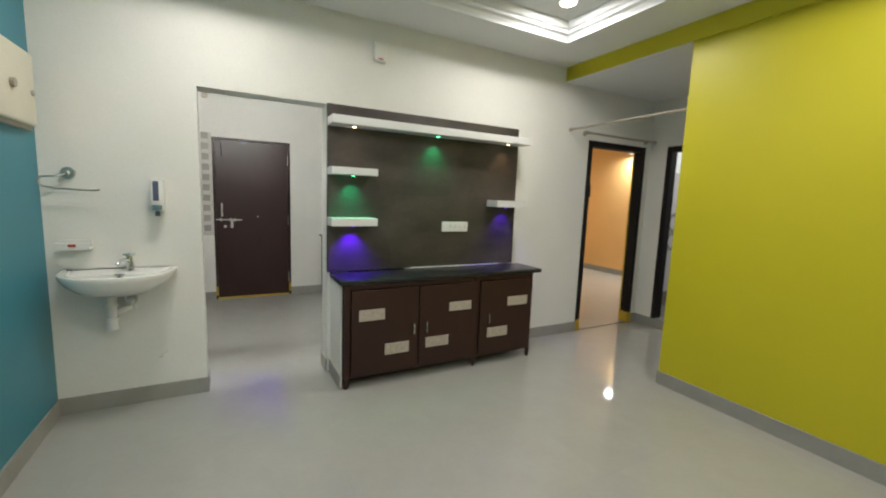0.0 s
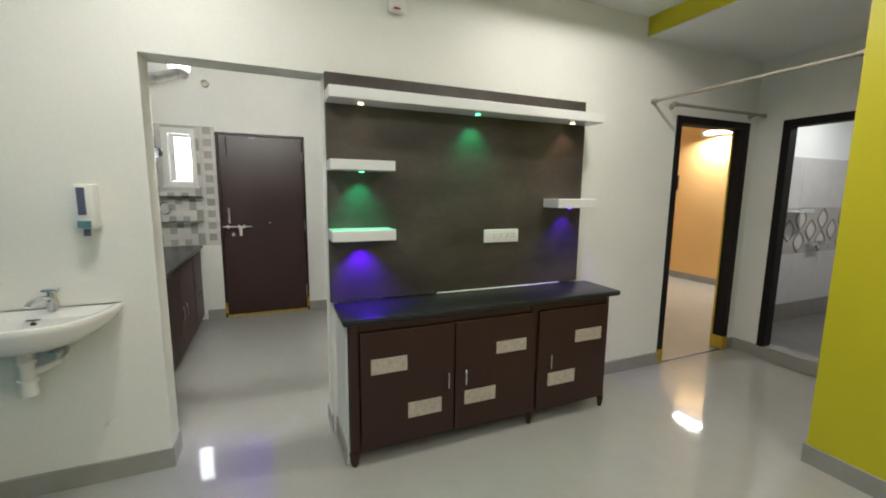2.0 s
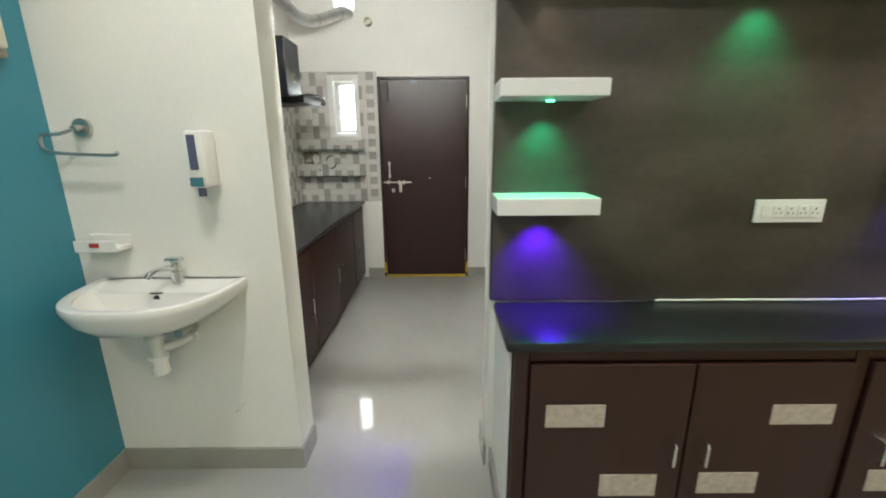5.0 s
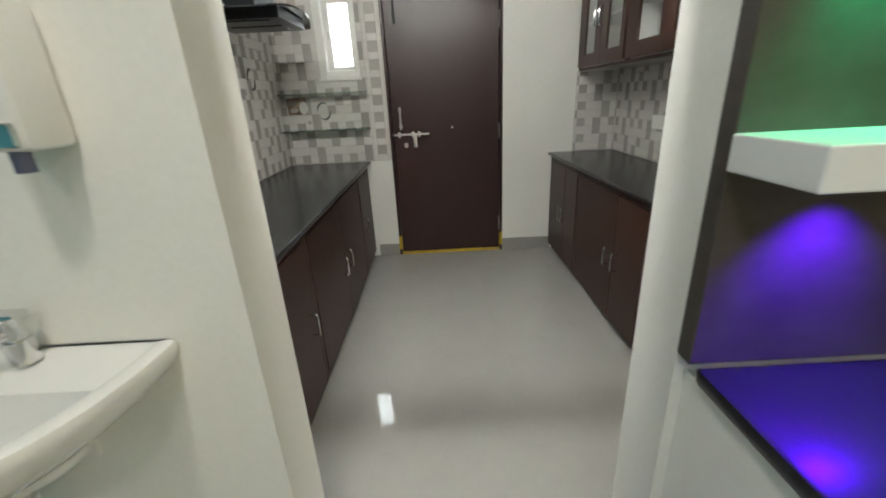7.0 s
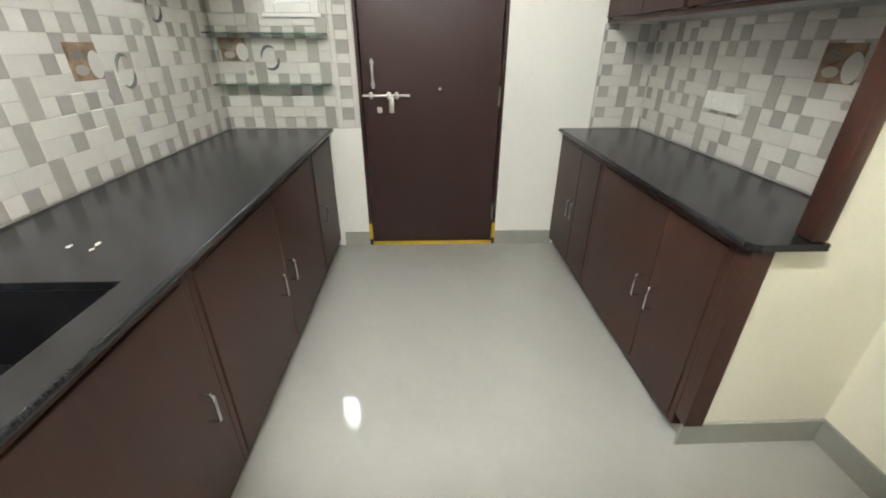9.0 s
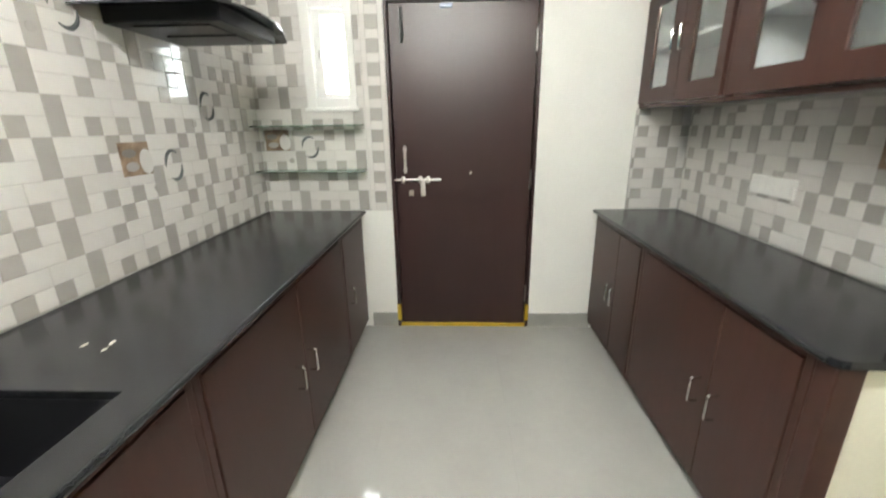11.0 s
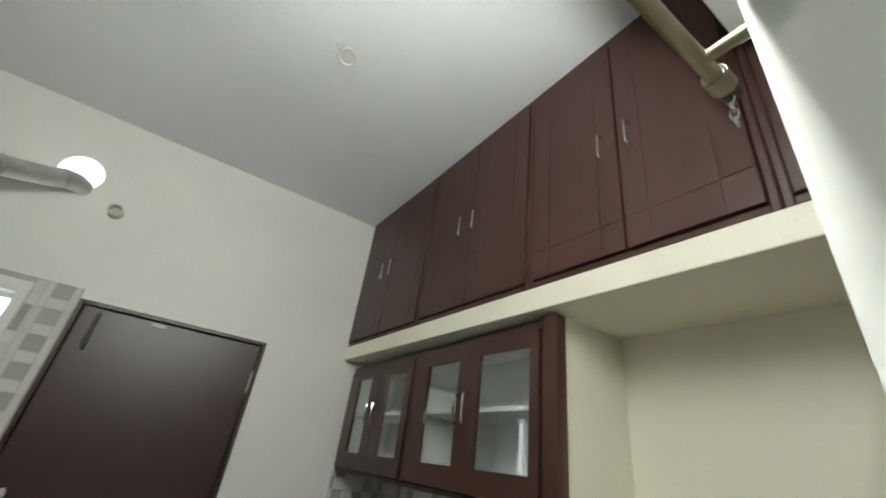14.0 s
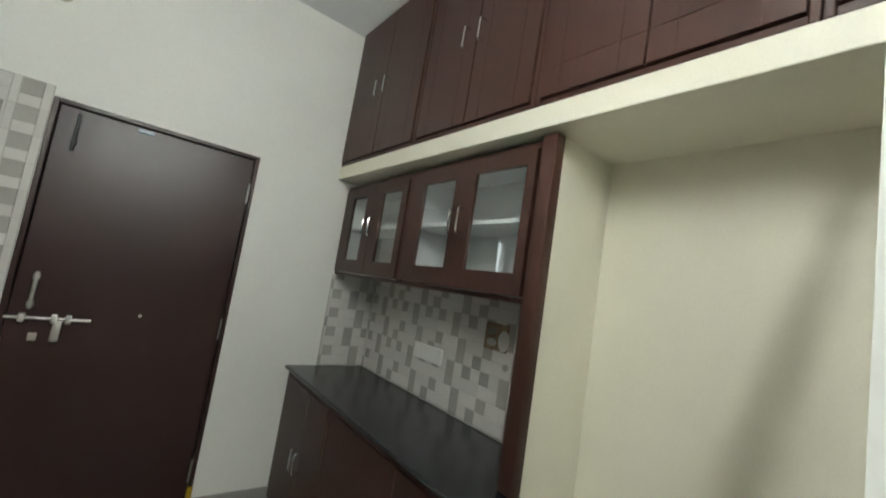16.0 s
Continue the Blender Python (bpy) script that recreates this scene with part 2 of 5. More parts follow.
def finish(bm, name, material, smooth=False):
    bmesh.ops.recalc_face_normals(bm, faces=bm.faces)
    me = bpy.data.meshes.new(name)
    bm.to_mesh(me)
    bm.free()
    me.materials.append(material)
    if smooth:
        me.polygons.foreach_set("use_smooth", [True] * len(me.polygons))
        me.set_sharp_from_angle(angle=radians(40))
    return me


def part(name, bm, material, parent, label="", smooth=False):
    ob = new(name, finish(bm, name, material, smooth))
    ob.parent = parent
    if label:
        ob["label"] = label
    return ob


def thing(name, label, category, group="", at=(0, 0, 0)):
    e = new(name)
    e.location = at
    e.empty_display_size = 0.05
    return tagged(e, label, category, group)


def solid(name, bm, material, label, category, group="", smooth=False):
    return tagged(new(name, finish(bm, name, material, smooth)), label, category, group)


def structure(name, bm, material, label="", smooth=False):
    return tagged(new(name, finish(bm, name, material, smooth)), label, kind="structure")


# ---- the shell ----
YT, YD = 3.395, 3.56                    # hall face and kitchen face of the dividing wall
YK, YF = 3.60, 6.175                     # the kitchen's own plan: near and far wall, set against the dividing wall at the end
KITCHEN_SHIFT = YD - 0.015 - YK
XB, XKL, XKR = -0.555, -0.587, 2.10     # teal wall, kitchen side walls
structure("floor", boxes((-0.9, 8.2, -2.8, 7.2, -0.12, -0.004)), GROUT, "glossy pale grey vitrified tile floor")
OPEN_L, OPEN_R, OPEN_T = 0.236, 1.06, 2.068
BD_L, BD_R, BD_T = 3.765, 4.68, 2.07
structure("wall_north", boxes(
    (-0.75, OPEN_L, YT, YD, 0, 3.3), (OPEN_L, OPEN_R, YT, YD, OPEN_T, 3.3), (OPEN_R, 2.25, YT, YD, 0, 3.3), (2.25, BD_L, YT, 3.5, 0, 3.3),
    (BD_L, BD_R, YT, 3.5, BD_T, 3.3), (BD_R, 4.95, YT, 3.5, 0, 3.3)), CREAM, "cream painted wall with an open passage and a doorway")
structure("wall_west", boxes((-0.75, XB, -2.6, YT, 0, 3.3)), BLUE, "teal painted wall")
structure("wall_south", boxes((-0.75, 3.75, -2.75, -2.6, 0, 3.3)), CREAM, "cream painted wall")
bm = boxes((3.412, 3.58, -2.6, 2.155, 0, 2.598), (3.388, 3.58, -2.6, YT, 2.598, 2.735))
structure("wall_east", bm, YELLOW, "bright yellow painted wall with a beam over the passage")
# passage beyond the yellow wall
structure("wall_passage_south", boxes((3.58, 4.95, 2.01, 2.15, 0, 2.75)), CREAM, "cream painted wall")
structure("wall_passage_east", boxes((4.77, 4.92, 2.15, 2.34, 0, 2.75), (4.77, 4.92, 3.18, YT, 0, 2.75), (4.77, 4.92, 2.34, 3.18, 2.07, 2.75), (4.77, 4.92, 2.34, 3.18, 0, 0.1)), CREAM, "cream painted wall with a bathroom doorway")
bm = boxes((3.394, 4.77, 2.157, YT, 2.59, 2.597))
structure("ceiling_passage", bm, WHITE, "low white ceiling of the passage")
# kitchen walls; the far wall has a door, a window and a round duct hole
structure("wall_kitchen_west", boxes((-0.75, XKL, YK, 6.33, 0, 3.3)), CREAM, "cream painted kitchen wall")
structure("wall_kitchen_east", boxes((XKR, 2.25, YK, 6.33, 0, 3.3)), SLAB_PAINT, "cream painted kitchen wall")
KD_L, KD_R, KD_T = 0.235, 1.147, 2.06
W_L, W_R, W_B, W_T = -0.225, 0.035, 1.49, 2.06
HX, HZ, HR = -0.043, 2.70, 0.098
bm = bmesh.new()
gx, gz = [XKL, W_L, HX - 0.14, W_R, HX + 0.14, KD_L, KD_R, XKR], [0, W_B, W_T, 2.56, 2.84, 3.3]
solid_cell = lambda x, z: not (W_L < x < W_R and W_B < z < W_T) and not (KD_L < x < KD_R and z < W_T) and not (abs(x - HX) < 0.14 and 2.56 < z < 2.84)
seen = {}


def wall_vert(x, y, z):
    if (x, y, z) not in seen:
        seen[(x, y, z)] = bm.verts.new((x, y, z))
    return seen[(x, y, z)]


for x0, x1 in zip(gx, gx[1:]):
    for z0, z1 in zip(gz, gz[1:]):
        if not solid_cell((x0 + x1) / 2, (z0 + z1) / 2):
            continue
        for y in (YF, 6.33):
            bm.faces.new([wall_vert(x, y, z) for x, z in ((x0, z0), (x1, z0), (x1, z1), (x0, z1))])
# reveals of the openings
for x0, x1, z0, z1 in ((W_L, W_R, W_B, W_T), (KD_L, KD_R, 0, W_T)):
    for p, q in (((x0, z0), (x0, z1)), ((x1, z0), (x1, z1)), ((x0, z1), (x1, z1)), ((x0, z0), (x1, z0))):
        bm.faces.new([bm.verts.new((u, y, w)) for (u, w), y in ((p, YF), (q, YF), (q, 6.33), (p, 6.33))])
ring = []
for k in range(32):
    a = 2 * math.pi * k / 32
    c, s = math.cos(a), math.sin(a)
    q = 0.14 / max(abs(c), abs(s))
    ring.append([bm.verts.new((HX + HR * c, y, HZ + HR * s)) for y in (YF, 6.33)] + [bm.verts.new((HX + q * c, YF, HZ + q * s))])
for a, b in zip(ring, ring[1:] + ring[:1]):
    bm.faces.new((a[0], b[0], b[2], a[2]))
    bm.faces.new((a[0], a[1], b[1], b[0]))
structure("wall_kitchen_north", bm, CREAM, "cream painted kitchen wall with door, window and duct hole")
structure("beam_kitchen", boxes((XKL, 1.64, YK, 3.745, 2.60, 3.10), bevel=0.004), CREAM, "cream beam over the kitchen passage")
structure("ceiling_kitchen", boxes((XKL, XKR, YK, YF, 3.10, 3.3)), WHITE, "plain white ceiling")
# hall ceiling: a flat border round a raised tray
TX0, TX1, TY0, TY1 = 0.02, 2.905, -2.05, 2.90
structure("ceiling_hall", boxes(
    (XB, TX0, -2.6, YT, 2.73, 3.0), (TX1, 3.388, -2.6, YT, 2.73, 3.0), (TX0, TX1, TY1, YT, 2.73, 3.0), (TX0, TX1, -2.6, TY0, 2.73, 3.0), (TX0, TX1, TY0, TY1, 2.83, 3.0)), WHITE,
    "white gypsum ceiling with a raised tray")
bm = bmesh.new()
prof = [(0.0, 0.0), (0.0, -0.012), (0.03, -0.018), (0.035, 0.0), (0.05, 0.022), (0.075, 0.032), (0.08, 0.05), (0.10, 0.06), (0.125, 0.095), (0.125, 0.1), (0.0, 0.1)]
corners = [(TX0, TY0, 1, 1), (TX1, TY0, -1, 1), (TX1, TY1, -1, -1), (TX0, TY1, 1, -1)]
loops = [[bm.verts.new((x + sx * (p[0] - 0.03), y + sy * (p[0] - 0.03), 2.73 + p[1])) for p in prof] for x, y, sx, sy in corners]
for a, b in zip(loops, loops[1:] + loops[:1]):
    for i in range(len(prof)):
        j = (i + 1) % len(prof)
        bm.faces.new((a[i], a[j], b[j], b[i]))
structure("trim_tray_cornice", bm, WHITE, "white stepped plaster cornice round the tray")
# bedroom and bathroom beyond their doors
structure("wall_bedroom_east", boxes((7.3, 7.45, YK, 7.0, 0, 2.9)), ORANGE, "orange painted bedroom wall")
structure("wall_bedroom_north", boxes((2.9, 7.3, 6.85, 7.0, 0, 2.9)), ORANGE, "orange painted bedroom wall")
structure("wall_bedroom_west", boxes((2.9, 3.05, YK, 6.85, 0, 2.9)), CREAM, "cream bedroom wall out of view")
# unseen south wall; cream is assumed, to keep orange bounce off the floor
structure("wall_bedroom_south", boxes((4.95, 7.3, 3.661, 3.672, 0, 2.9)), CREAM, "cream bedroom wall out of view")
structure("ceiling_bedroom", boxes((2.9, 7.45, 3.5, 7.0, 2.9, 3.0)), WHITE, "white bedroom ceiling")
structure("wall_bath_north", boxes((4.92, 7.3, 3.63, 3.66, 0, 2.75), (4.92, 4.95, YT, 3.63, 0, 2.75)), WHITE, "white bathroom wall above the tile")
structure("wall_bath_east", boxes((7.15, 7.3, 1.9, 3.63, 0, 2.75)), WHITE, "white bathroom wall")
structure("wall_bath_south", boxes((4.92, 7.3, 1.75, 1.9, 0, 2.75)), WHITE, "white bathroom wall")
structure("ceiling_bath", boxes((4.92, 7.3, 1.75, 3.66, 2.75, 2.85)), WHITE, "white bathroom ceiling")
structure("floor_bath", boxes((4.92, 7.15, 1.9, 3.63, 0, 0.05)), BATH_FLOOR, "grey bathroom floor tile")

# skirting
S, ST = 0.105, 0.012
structure("baseboard", boxes(
    (XB + ST, OPEN_L + ST, YT - ST, YT, 0, S), (OPEN_L, OPEN_L + ST, YT, YD, 0, S),
    (2.82, BD_L, YT - ST, YT, 0, S), (XB, XB + ST, -2.6, YT, 0, S), (3.412 - ST, 3.412, -2.6, 2.155, 0, S), (3.412 - ST, 3.58, 2.155, 2.155 + ST, 0, S),
    (BD_R + 0.004, 4.77, YT - ST, YT, 0, S), (4.77 - ST, 4.77, 2.16, YT - ST, 0, S), (OPEN_R - ST, OPEN_R, YT, YD, 0, S),
    (7.288, 7.3, YK, 6.85, 0, S), bevel=0.002), SKIRT, "grey tile skirting")
structure("baseboard_kitchen", boxes(
    (OPEN_R - ST, XKR, YK + 0.015, YK + 0.015 + ST, 0, S), (XKR - ST, XKR, YK + 0.015 + ST, 4.47, 0, S), (1.555, XKR - ST, 4.463 - ST, 4.463, 0, S),
    (0.06, KD_L, YF - ST, YF, 0, S), (KD_R, 1.57, YF - ST, YF, 0, S), bevel=0.002), SKIRT, "grey tile skirting")

# ---- doors and windows ----


def door_frame(name, x0, x1, y0, y1, top, label, w=0.055, z0=0.0, mat=WOOD_DOOR):
    e = tagged(new(name), label, kind="structure")
    for s in ((x0, x0 + w, y0, y1, z0, top), (x1 - w, x1, y0, y1, z0, top), (x0 + w, x1 - w, y0, y1, top - w, top)):
        part("door_frame", boxes(s, bevel=0.004), mat, e)
    return e


d1 = door_frame("door_1", KD_L, KD_R, YF - 0.006, 6.27, KD_T, "closed dark brown flush kitchen door with steel bolts", 0.022)
part("door_leaf", boxes((KD_L + 0.026, KD_R - 0.026, YF + 0.018, YF + 0.055, 0.012, KD_T - 0.024), bevel=0.003), WOOD_DOOR, d1)
for sx in (KD_L - 0.001, KD_R - 0.026):
    part("frame_foot", boxes((sx, sx + 0.027, YF - 0.009, YF + 0.014, 0.05, 0.17), bevel=0.002), YELLOW_TRIM, d1, "chipped yellow painted foot of the frame")
part("threshold_line", boxes((KD_L + 0.02, KD_R - 0.02, YF - 0.004, YF + 0.017, 0.001, 0.022), bevel=0.003), YELLOW_TRIM, d1, "yellow painted threshold")
part("door_stop_board", boxes((KD_L, KD_R, 6.272, 6.325, 0, KD_T)), WOOD_DOOR, d1)
bolt = bmesh.new()
cyl(bolt, (0.25, YF + 0.002, 1.034), (0.553, YF + 0.002, 1.034), 0.008, 10)
for bx in (0.30, 0.41, 0.46):
    box(bolt, bx, bx + 0.022, YF - 0.008, YF + 0.018, 1.014, 1.054, 0.003)
box(bolt, 0.42, 0.452, YF - 0.004, YF + 0.012, 0.93, 1.03, 0.004)
part("sliding_bolt", bolt, STEEL, d1, "steel sliding bolt", smooth=True)
bolt = bmesh.new()
cyl(bolt, (0.328, YF + 0.006, 1.075), (0.328, YF + 0.006, 1.245), 0.009, 10)
box(bolt, 0.316, 0.34, YF - 0.002, YF + 0.018, 1.21, 1.235, 0.003)
box(bolt, 0.316, 0.34, YF - 0.002, YF + 0.018, 1.085, 1.11, 0.003)
part("tower_bolt", bolt, STEEL, d1, "steel tower bolt", smooth=True)
part("lock_plate", boxes((0.345, 0.375, YF + 0.010, YF + 0.018, 0.93, 0.965), bevel=0.002), STEEL, d1)
bolt = bmesh.new()
cyl(bolt, (0.335, YF + 0.006, 1.83), (0.335, YF + 0.006, 2.01), 0.008, 10)
box(bolt, 0.322, 0.348, YF, YF + 0.018, 1.86, 1.885, 0.003)
part("tower_bolt", bolt, BLACK, d1, "dark tower bolt", smooth=True)
for hz in (0.25, 1.03, 1.83):
    hinge = bmesh.new()
    cyl(hinge, (KD_R - 0.026, YF + 0.01, hz - 0.06), (KD_R - 0.026, YF + 0.01, hz + 0.06), 0.007, 8)
    part("hinge", hinge, STEEL, d1, smooth=True)
hole = bmesh.new()
cyl(hole, (0.742, YF + 0.013, 1.074), (0.742, YF + 0.02, 1.074), 0.008, 10)
part("peephole", hole, STEEL, d1, smooth=True)
part("door_stop", boxes((0.56, 0.63, YF + 0.005, YF + 0.018, 2.005, 2.028), bevel=0.003), GREY_PLASTIC, d1)

d2 = door_frame("door_2", BD_L, BD_R, YT - 0.008, 3.502, BD_T, "open bedroom doorway with a dark wooden frame", 0.06, mat=BLACK_FRAME)
for sx in (BD_L - 0.002, BD_R - 0.062):
    part("frame_foot", boxes((sx, sx + 0.064, YT - 0.011, YT + 0.11, 0.004, 0.125), bevel=0.002), YELLOW_TRIM, d2, "yellow painted foot of the frame")
part("edge_line", boxes((BD_R - 0.066, BD_R - 0.06, YT + 0.09, YT + 0.105, 0.13, BD_T - 0.06)), YELLOW_TRIM, d2)
part("sill_strip", boxes((BD_L + 0.06, BD_R - 0.06, YT + 0.0, YT + 0.012, 0.001, 0.006)), WOOD_DOOR, d2)
part("hinge", boxes((BD_L + 0.058, BD_L + 0.072, YT - 0.012, YT + 0.01, 1.48, 1.6), bevel=0.003), BLACK, d2)

d3 = tagged(new("door_3"), "open bathroom doorway with a dark frame on a grey kerb", kind="structure")
for s in ((4.758, 4.86, 2.34, 2.40, 0.1, 2.07), (4.758, 4.86, 3.12, 3.18, 0.1, 2.07), (4.758, 4.86, 2.40, 3.12, 2.01, 2.07)):
    part("door_frame", boxes(s, bevel=0.004), BLACK_FRAME, d3)
part("kerb", boxes((4.752, 4.92, 2.40, 3.12, 0.1, 0.112), bevel=0.003), SKIRT, d3)

w1 = tagged(new("window_1"), "small white framed kitchen window, bright with daylight", kind="structure")
for s in ((-0.252, W_L + 0.03, YF - 0.012, 6.27, 1.475, 2.078), (W_R - 0.03, 0.052, YF - 0.012, 6.27, 1.475, 2.078), (W_L + 0.03, W_R - 0.03, YF - 0.012, 6.27, 1.475, 1.53), (W_L + 0.03, W_R - 0.03, YF - 0.012, 6.27, 2.02, 2.078)):
    part("window_frame", boxes(s, bevel=0.004), PLASTIC, w1)
for s in ((W_L + 0.034, -0.143, 6.20, 6.24, 1.534, 2.016), (0.0, W_R - 0.034, 6.20, 6.24, 1.534, 2.016), (-0.143, 0.0, 6.20, 6.24, 1.534, 1.56), (-0.143, 0.0, 6.20, 6.24, 1.985, 2.016)):
    if s[1] - s[0] > 0.004:
        part("sash", boxes(s, bevel=0.003), PLASTIC, w1)
pane = part("pane", boxes((-0.143, 0.0, 6.216, 6.222, 1.56, 1.985)), PANE, w1)
pane.visible_shadow = False
part("sill", boxes((-0.265, 0.065, YF - 0.03, YF - 0.012, 1.455, 1.478), bevel=0.004), PLASTIC, w1)
part("latch", boxes((-0.165, -0.15, 6.185, 6.2, 1.75, 1.80), bevel=0.003), STEEL, w1)
structure("backdrop_daylight", boxes((-1.4, 1.2, 7.3, 7.31, 0.6, 3.6)), DAYLIGHT, "bright overcast daylight outside")

# ---- hall things ----


def handle(parent, p, axis, length=0.1, out=(0, -1, 0), r=0.0045, mat=None):
    """A bent bar pull: p is its middle on the door face."""
    p, out, ax = Vector(p), Vector(out), Vector(axis)
    a, b = p - ax * length / 2, p + ax * length / 2
    bm = bmesh.new()
    tube(bm, [a, a + out * 0.026, a + out * 0.031 + ax * 0.002, a + out * 0.034 + ax * 0.007, b + out * 0.034 - ax * 0.007, b + out * 0.031 - ax * 0.002, b + out * 0.026, b], r, 8)
    part("handle", bm, mat or CHROME, parent, "chrome bar handle", smooth=True)


tvp = thing("media_unit", "dark slate brown laminate television back panel with white shelves", "tv panel", at=(1.94, YT, 0.81))


def under(e, name, bm, mat, label="", smooth=False):
    bmesh.ops.translate(bm, vec=-Vector(e.location), verts=bm.verts)
    return part(name, bm, mat, e, label, smooth)


PY = 3.353
under(tvp, "back_board", boxes((1.058, 2.812, PY, YT - 0.001, 0.815, 2.07), bevel=0.003), PANEL)
for s in ((1.056, 2.83, 3.188, PY - 0.001, 1.910, 1.968), (1.054, 1.395, 3.188, PY - 0.001, 1.555, 1.608), (1.054, 1.397, 3.188, PY - 0.001, 1.18, 1.238), (2.487, 2.80, 3.188, PY - 0.001, 1.350, 1.408)):
    under(tvp, "shelf", boxes(s, bevel=0.003), GLOSS_WHITE, "white gloss floating shelf")
for i, (sx, sy, sz, col, power) in enumerate(TV_SPOTS):
    bm = bmesh.new()
    cyl(bm, (sx, sy, sz - 0.002), (sx, sy, sz + 0.001), 0.021, 20)
    r = under(tvp, "spotlight_ring", bm, CHROME, smooth=True)
    bm = bmesh.new()
    cyl(bm, (sx, sy, sz - 0.006), (sx, sy, sz - 0.0025), 0.014, 16)
    under(tvp, "spotlight_lens", bm, (SPOT_WARM, SPOT_GREEN, SPOT_WARM, SPOT_GREEN, SPOT_BLUE, SPOT_BLUE)[i], "glowing spotlight lens")
bm = boxes((1.56, 1.60, 3.1845, 3.188, 1.955, 1.964), bevel=0.001)
under(tvp, "sticker", bm, PLASTIC)


def switch_plate(name, x0, x1, z0, z1, y, label, n):
    e = thing(name, label, "switch plate", at=((x0 + x1) / 2, y, z0))
    under(e, "plate", boxes((x0, x1, y - 0.012, y, z0, z1), bevel=0.003), PLASTIC)
    w = (x1 - x0 - 0.03) / n
    for k in range(n):
        a = x0 + 0.015 + k * w
        under(e, "switch" if k == 0 else "socket", boxes((a + 0.004, a + w - 0.004, y - 0.016, y - 0.0125, z0 + 0.02, z1 - 0.02), bevel=0.002), PLASTIC)
        if k:
            c, z = a + w / 2, (z0 + z1) / 2
            under(e, "socket_holes", boxes((c - 0.002, c + 0.002, y - 0.0168, y - 0.0161, z + 0.006, z + 0.014), (c - 0.011, c - 0.008, y - 0.0168, y - 0.0161, z - 0.01, z - 0.002), (c + 0.008, c + 0.011, y - 0.0168, y - 0.0161, z - 0.01, z - 0.002)), BLACK, "dark socket holes")
    return e


switch_plate("switch_plate", 2.03, 2.287, 1.122, 1.208, PY - 0.001, "white modular switch and socket plate on the dark panel", 5)

# low television cabinet
tvc = thing("tv_cabinet", "low chocolate brown three door cabinet on short feet with pearl inlays", "cabinet", at=(1.94, 3.2, 0))
FY = 3.024
under(tvc, "carcass", boxes((1.108, 2.80, FY + 0.02, YT - 0.001, 0.08, 0.772)), WOOD_TV)
for s in ((1.100, 1.148, FY - 0.004, FY + 0.02, 0.075, 0.773), (2.192, 2.240, FY - 0.004, FY + 0.02, 0.075, 0.773), (2.775, 2.805, FY - 0.004, FY + 0.02, 0.075, 0.773), (1.148, 2.192, FY, FY + 0.02, 0.735, 0.773), (2.24, 2.775, FY, FY + 0.02, 0.735, 0.773), (1.148, 2.775, FY, FY + 0.02, 0.075, 0.098)):
    under(tvc, "frame_rail", boxes(s, bevel=0.004), WOOD_TV)
for fx in (1.098, 2.192, 2.772):
    bm = bmesh.new()
    cyl(bm, (fx + 0.022, FY + 0.012, 0.0), (fx + 0.022, FY + 0.012, 0.078), 0.016, 4, 0.03)
    under(tvc, "foot", bm, WOOD_TV)
    bm = bmesh.new()
    cyl(bm, (fx + 0.022, 3.37, 0.0), (fx + 0.022, 3.37, 0.078), 0.016, 4, 0.03)
    under(tvc, "foot", bm, WOOD_TV)
DOORS = [(1.152, 1.676), (1.684, 2.188), (2.244, 2.772)]
INLAYS = [[(1.205, 1.400, 0.506, 0.590), (1.405, 1.600, 0.228, 0.316)], [(1.742, 1.945, 0.237, 0.321), (1.945, 2.150, 0.512, 0.586)], [(2.522, 2.735, 0.502, 0.584), (2.322, 2.532, 0.241, 0.328)]]
HND = [1.63, 1.737, 2.32]
for (a, b), ins, hx in zip(DOORS, INLAYS, HND):
    dr = under(tvc, "door", boxes((a, b, FY - 0.018, FY - 0.001, 0.1, 0.732), bevel=0.003), WOOD_TV)
    for i in ins:
        bm = boxes((i[0], i[1], FY - 0.0225, FY - 0.0185, i[2], i[3]), bevel=0.0015)
        bmesh.ops.translate(bm, vec=-Vector(tvc.location), verts=bm.verts)
        part("inlay", bm, PEARL, dr, "mottled pearl inlay strip")
    p = Vector((hx, FY - 0.018, 0.413)) - Vector(tvc.location)
    handle(dr, p, (0, 0, 1), 0.085)
under(tvc, "side_panel", boxes((1.085, 1.0975, FY + 0.03, YT - 0.001, 0.001, 0.773), bevel=0.002), CREAM, "cream painted side panel")
under(tvc, "side_skirting", boxes((1.073, 1.0845, FY + 0.03, YT - 0.013, 0.001, S), bevel=0.002), SKIRT)
bm = boxes((1.070, 2.888, 3.004, PY - 0.002, 0.775, 0.811), bevel=0.012)
solid("cabinet_worktop", bm, GRANITE_LOW, "polished black granite top on the low cabinet", "worktop", smooth=True)
bm = bmesh.new()
tube(bm, smooth_path([(1.70, 3.34, 0.817), (2.0, 3.338, 0.8175), (2.35, 3.336, 0.817), (2.64, 3.34, 0.817)], 6), 0.005, 8)
solid("plastic_conduit", bm, PLASTIC, "thin white plastic conduit lying on the black worktop", "conduit", smooth=True)

# wall chime
ch = thing("door_chime", "small white plastic door chime on the cream wall", "door chime", at=(1.457, YT, 2.43))
under(ch, "body", boxes((1.41, 1.505, YT - 0.035, YT - 0.001, 2.43, 2.573), bevel=0.006), PLASTIC)
under(ch, "grille", boxes((1.44, 1.478, YT - 0.039, YT - 0.0355, 2.442, 2.452), bevel=0.001), RED)

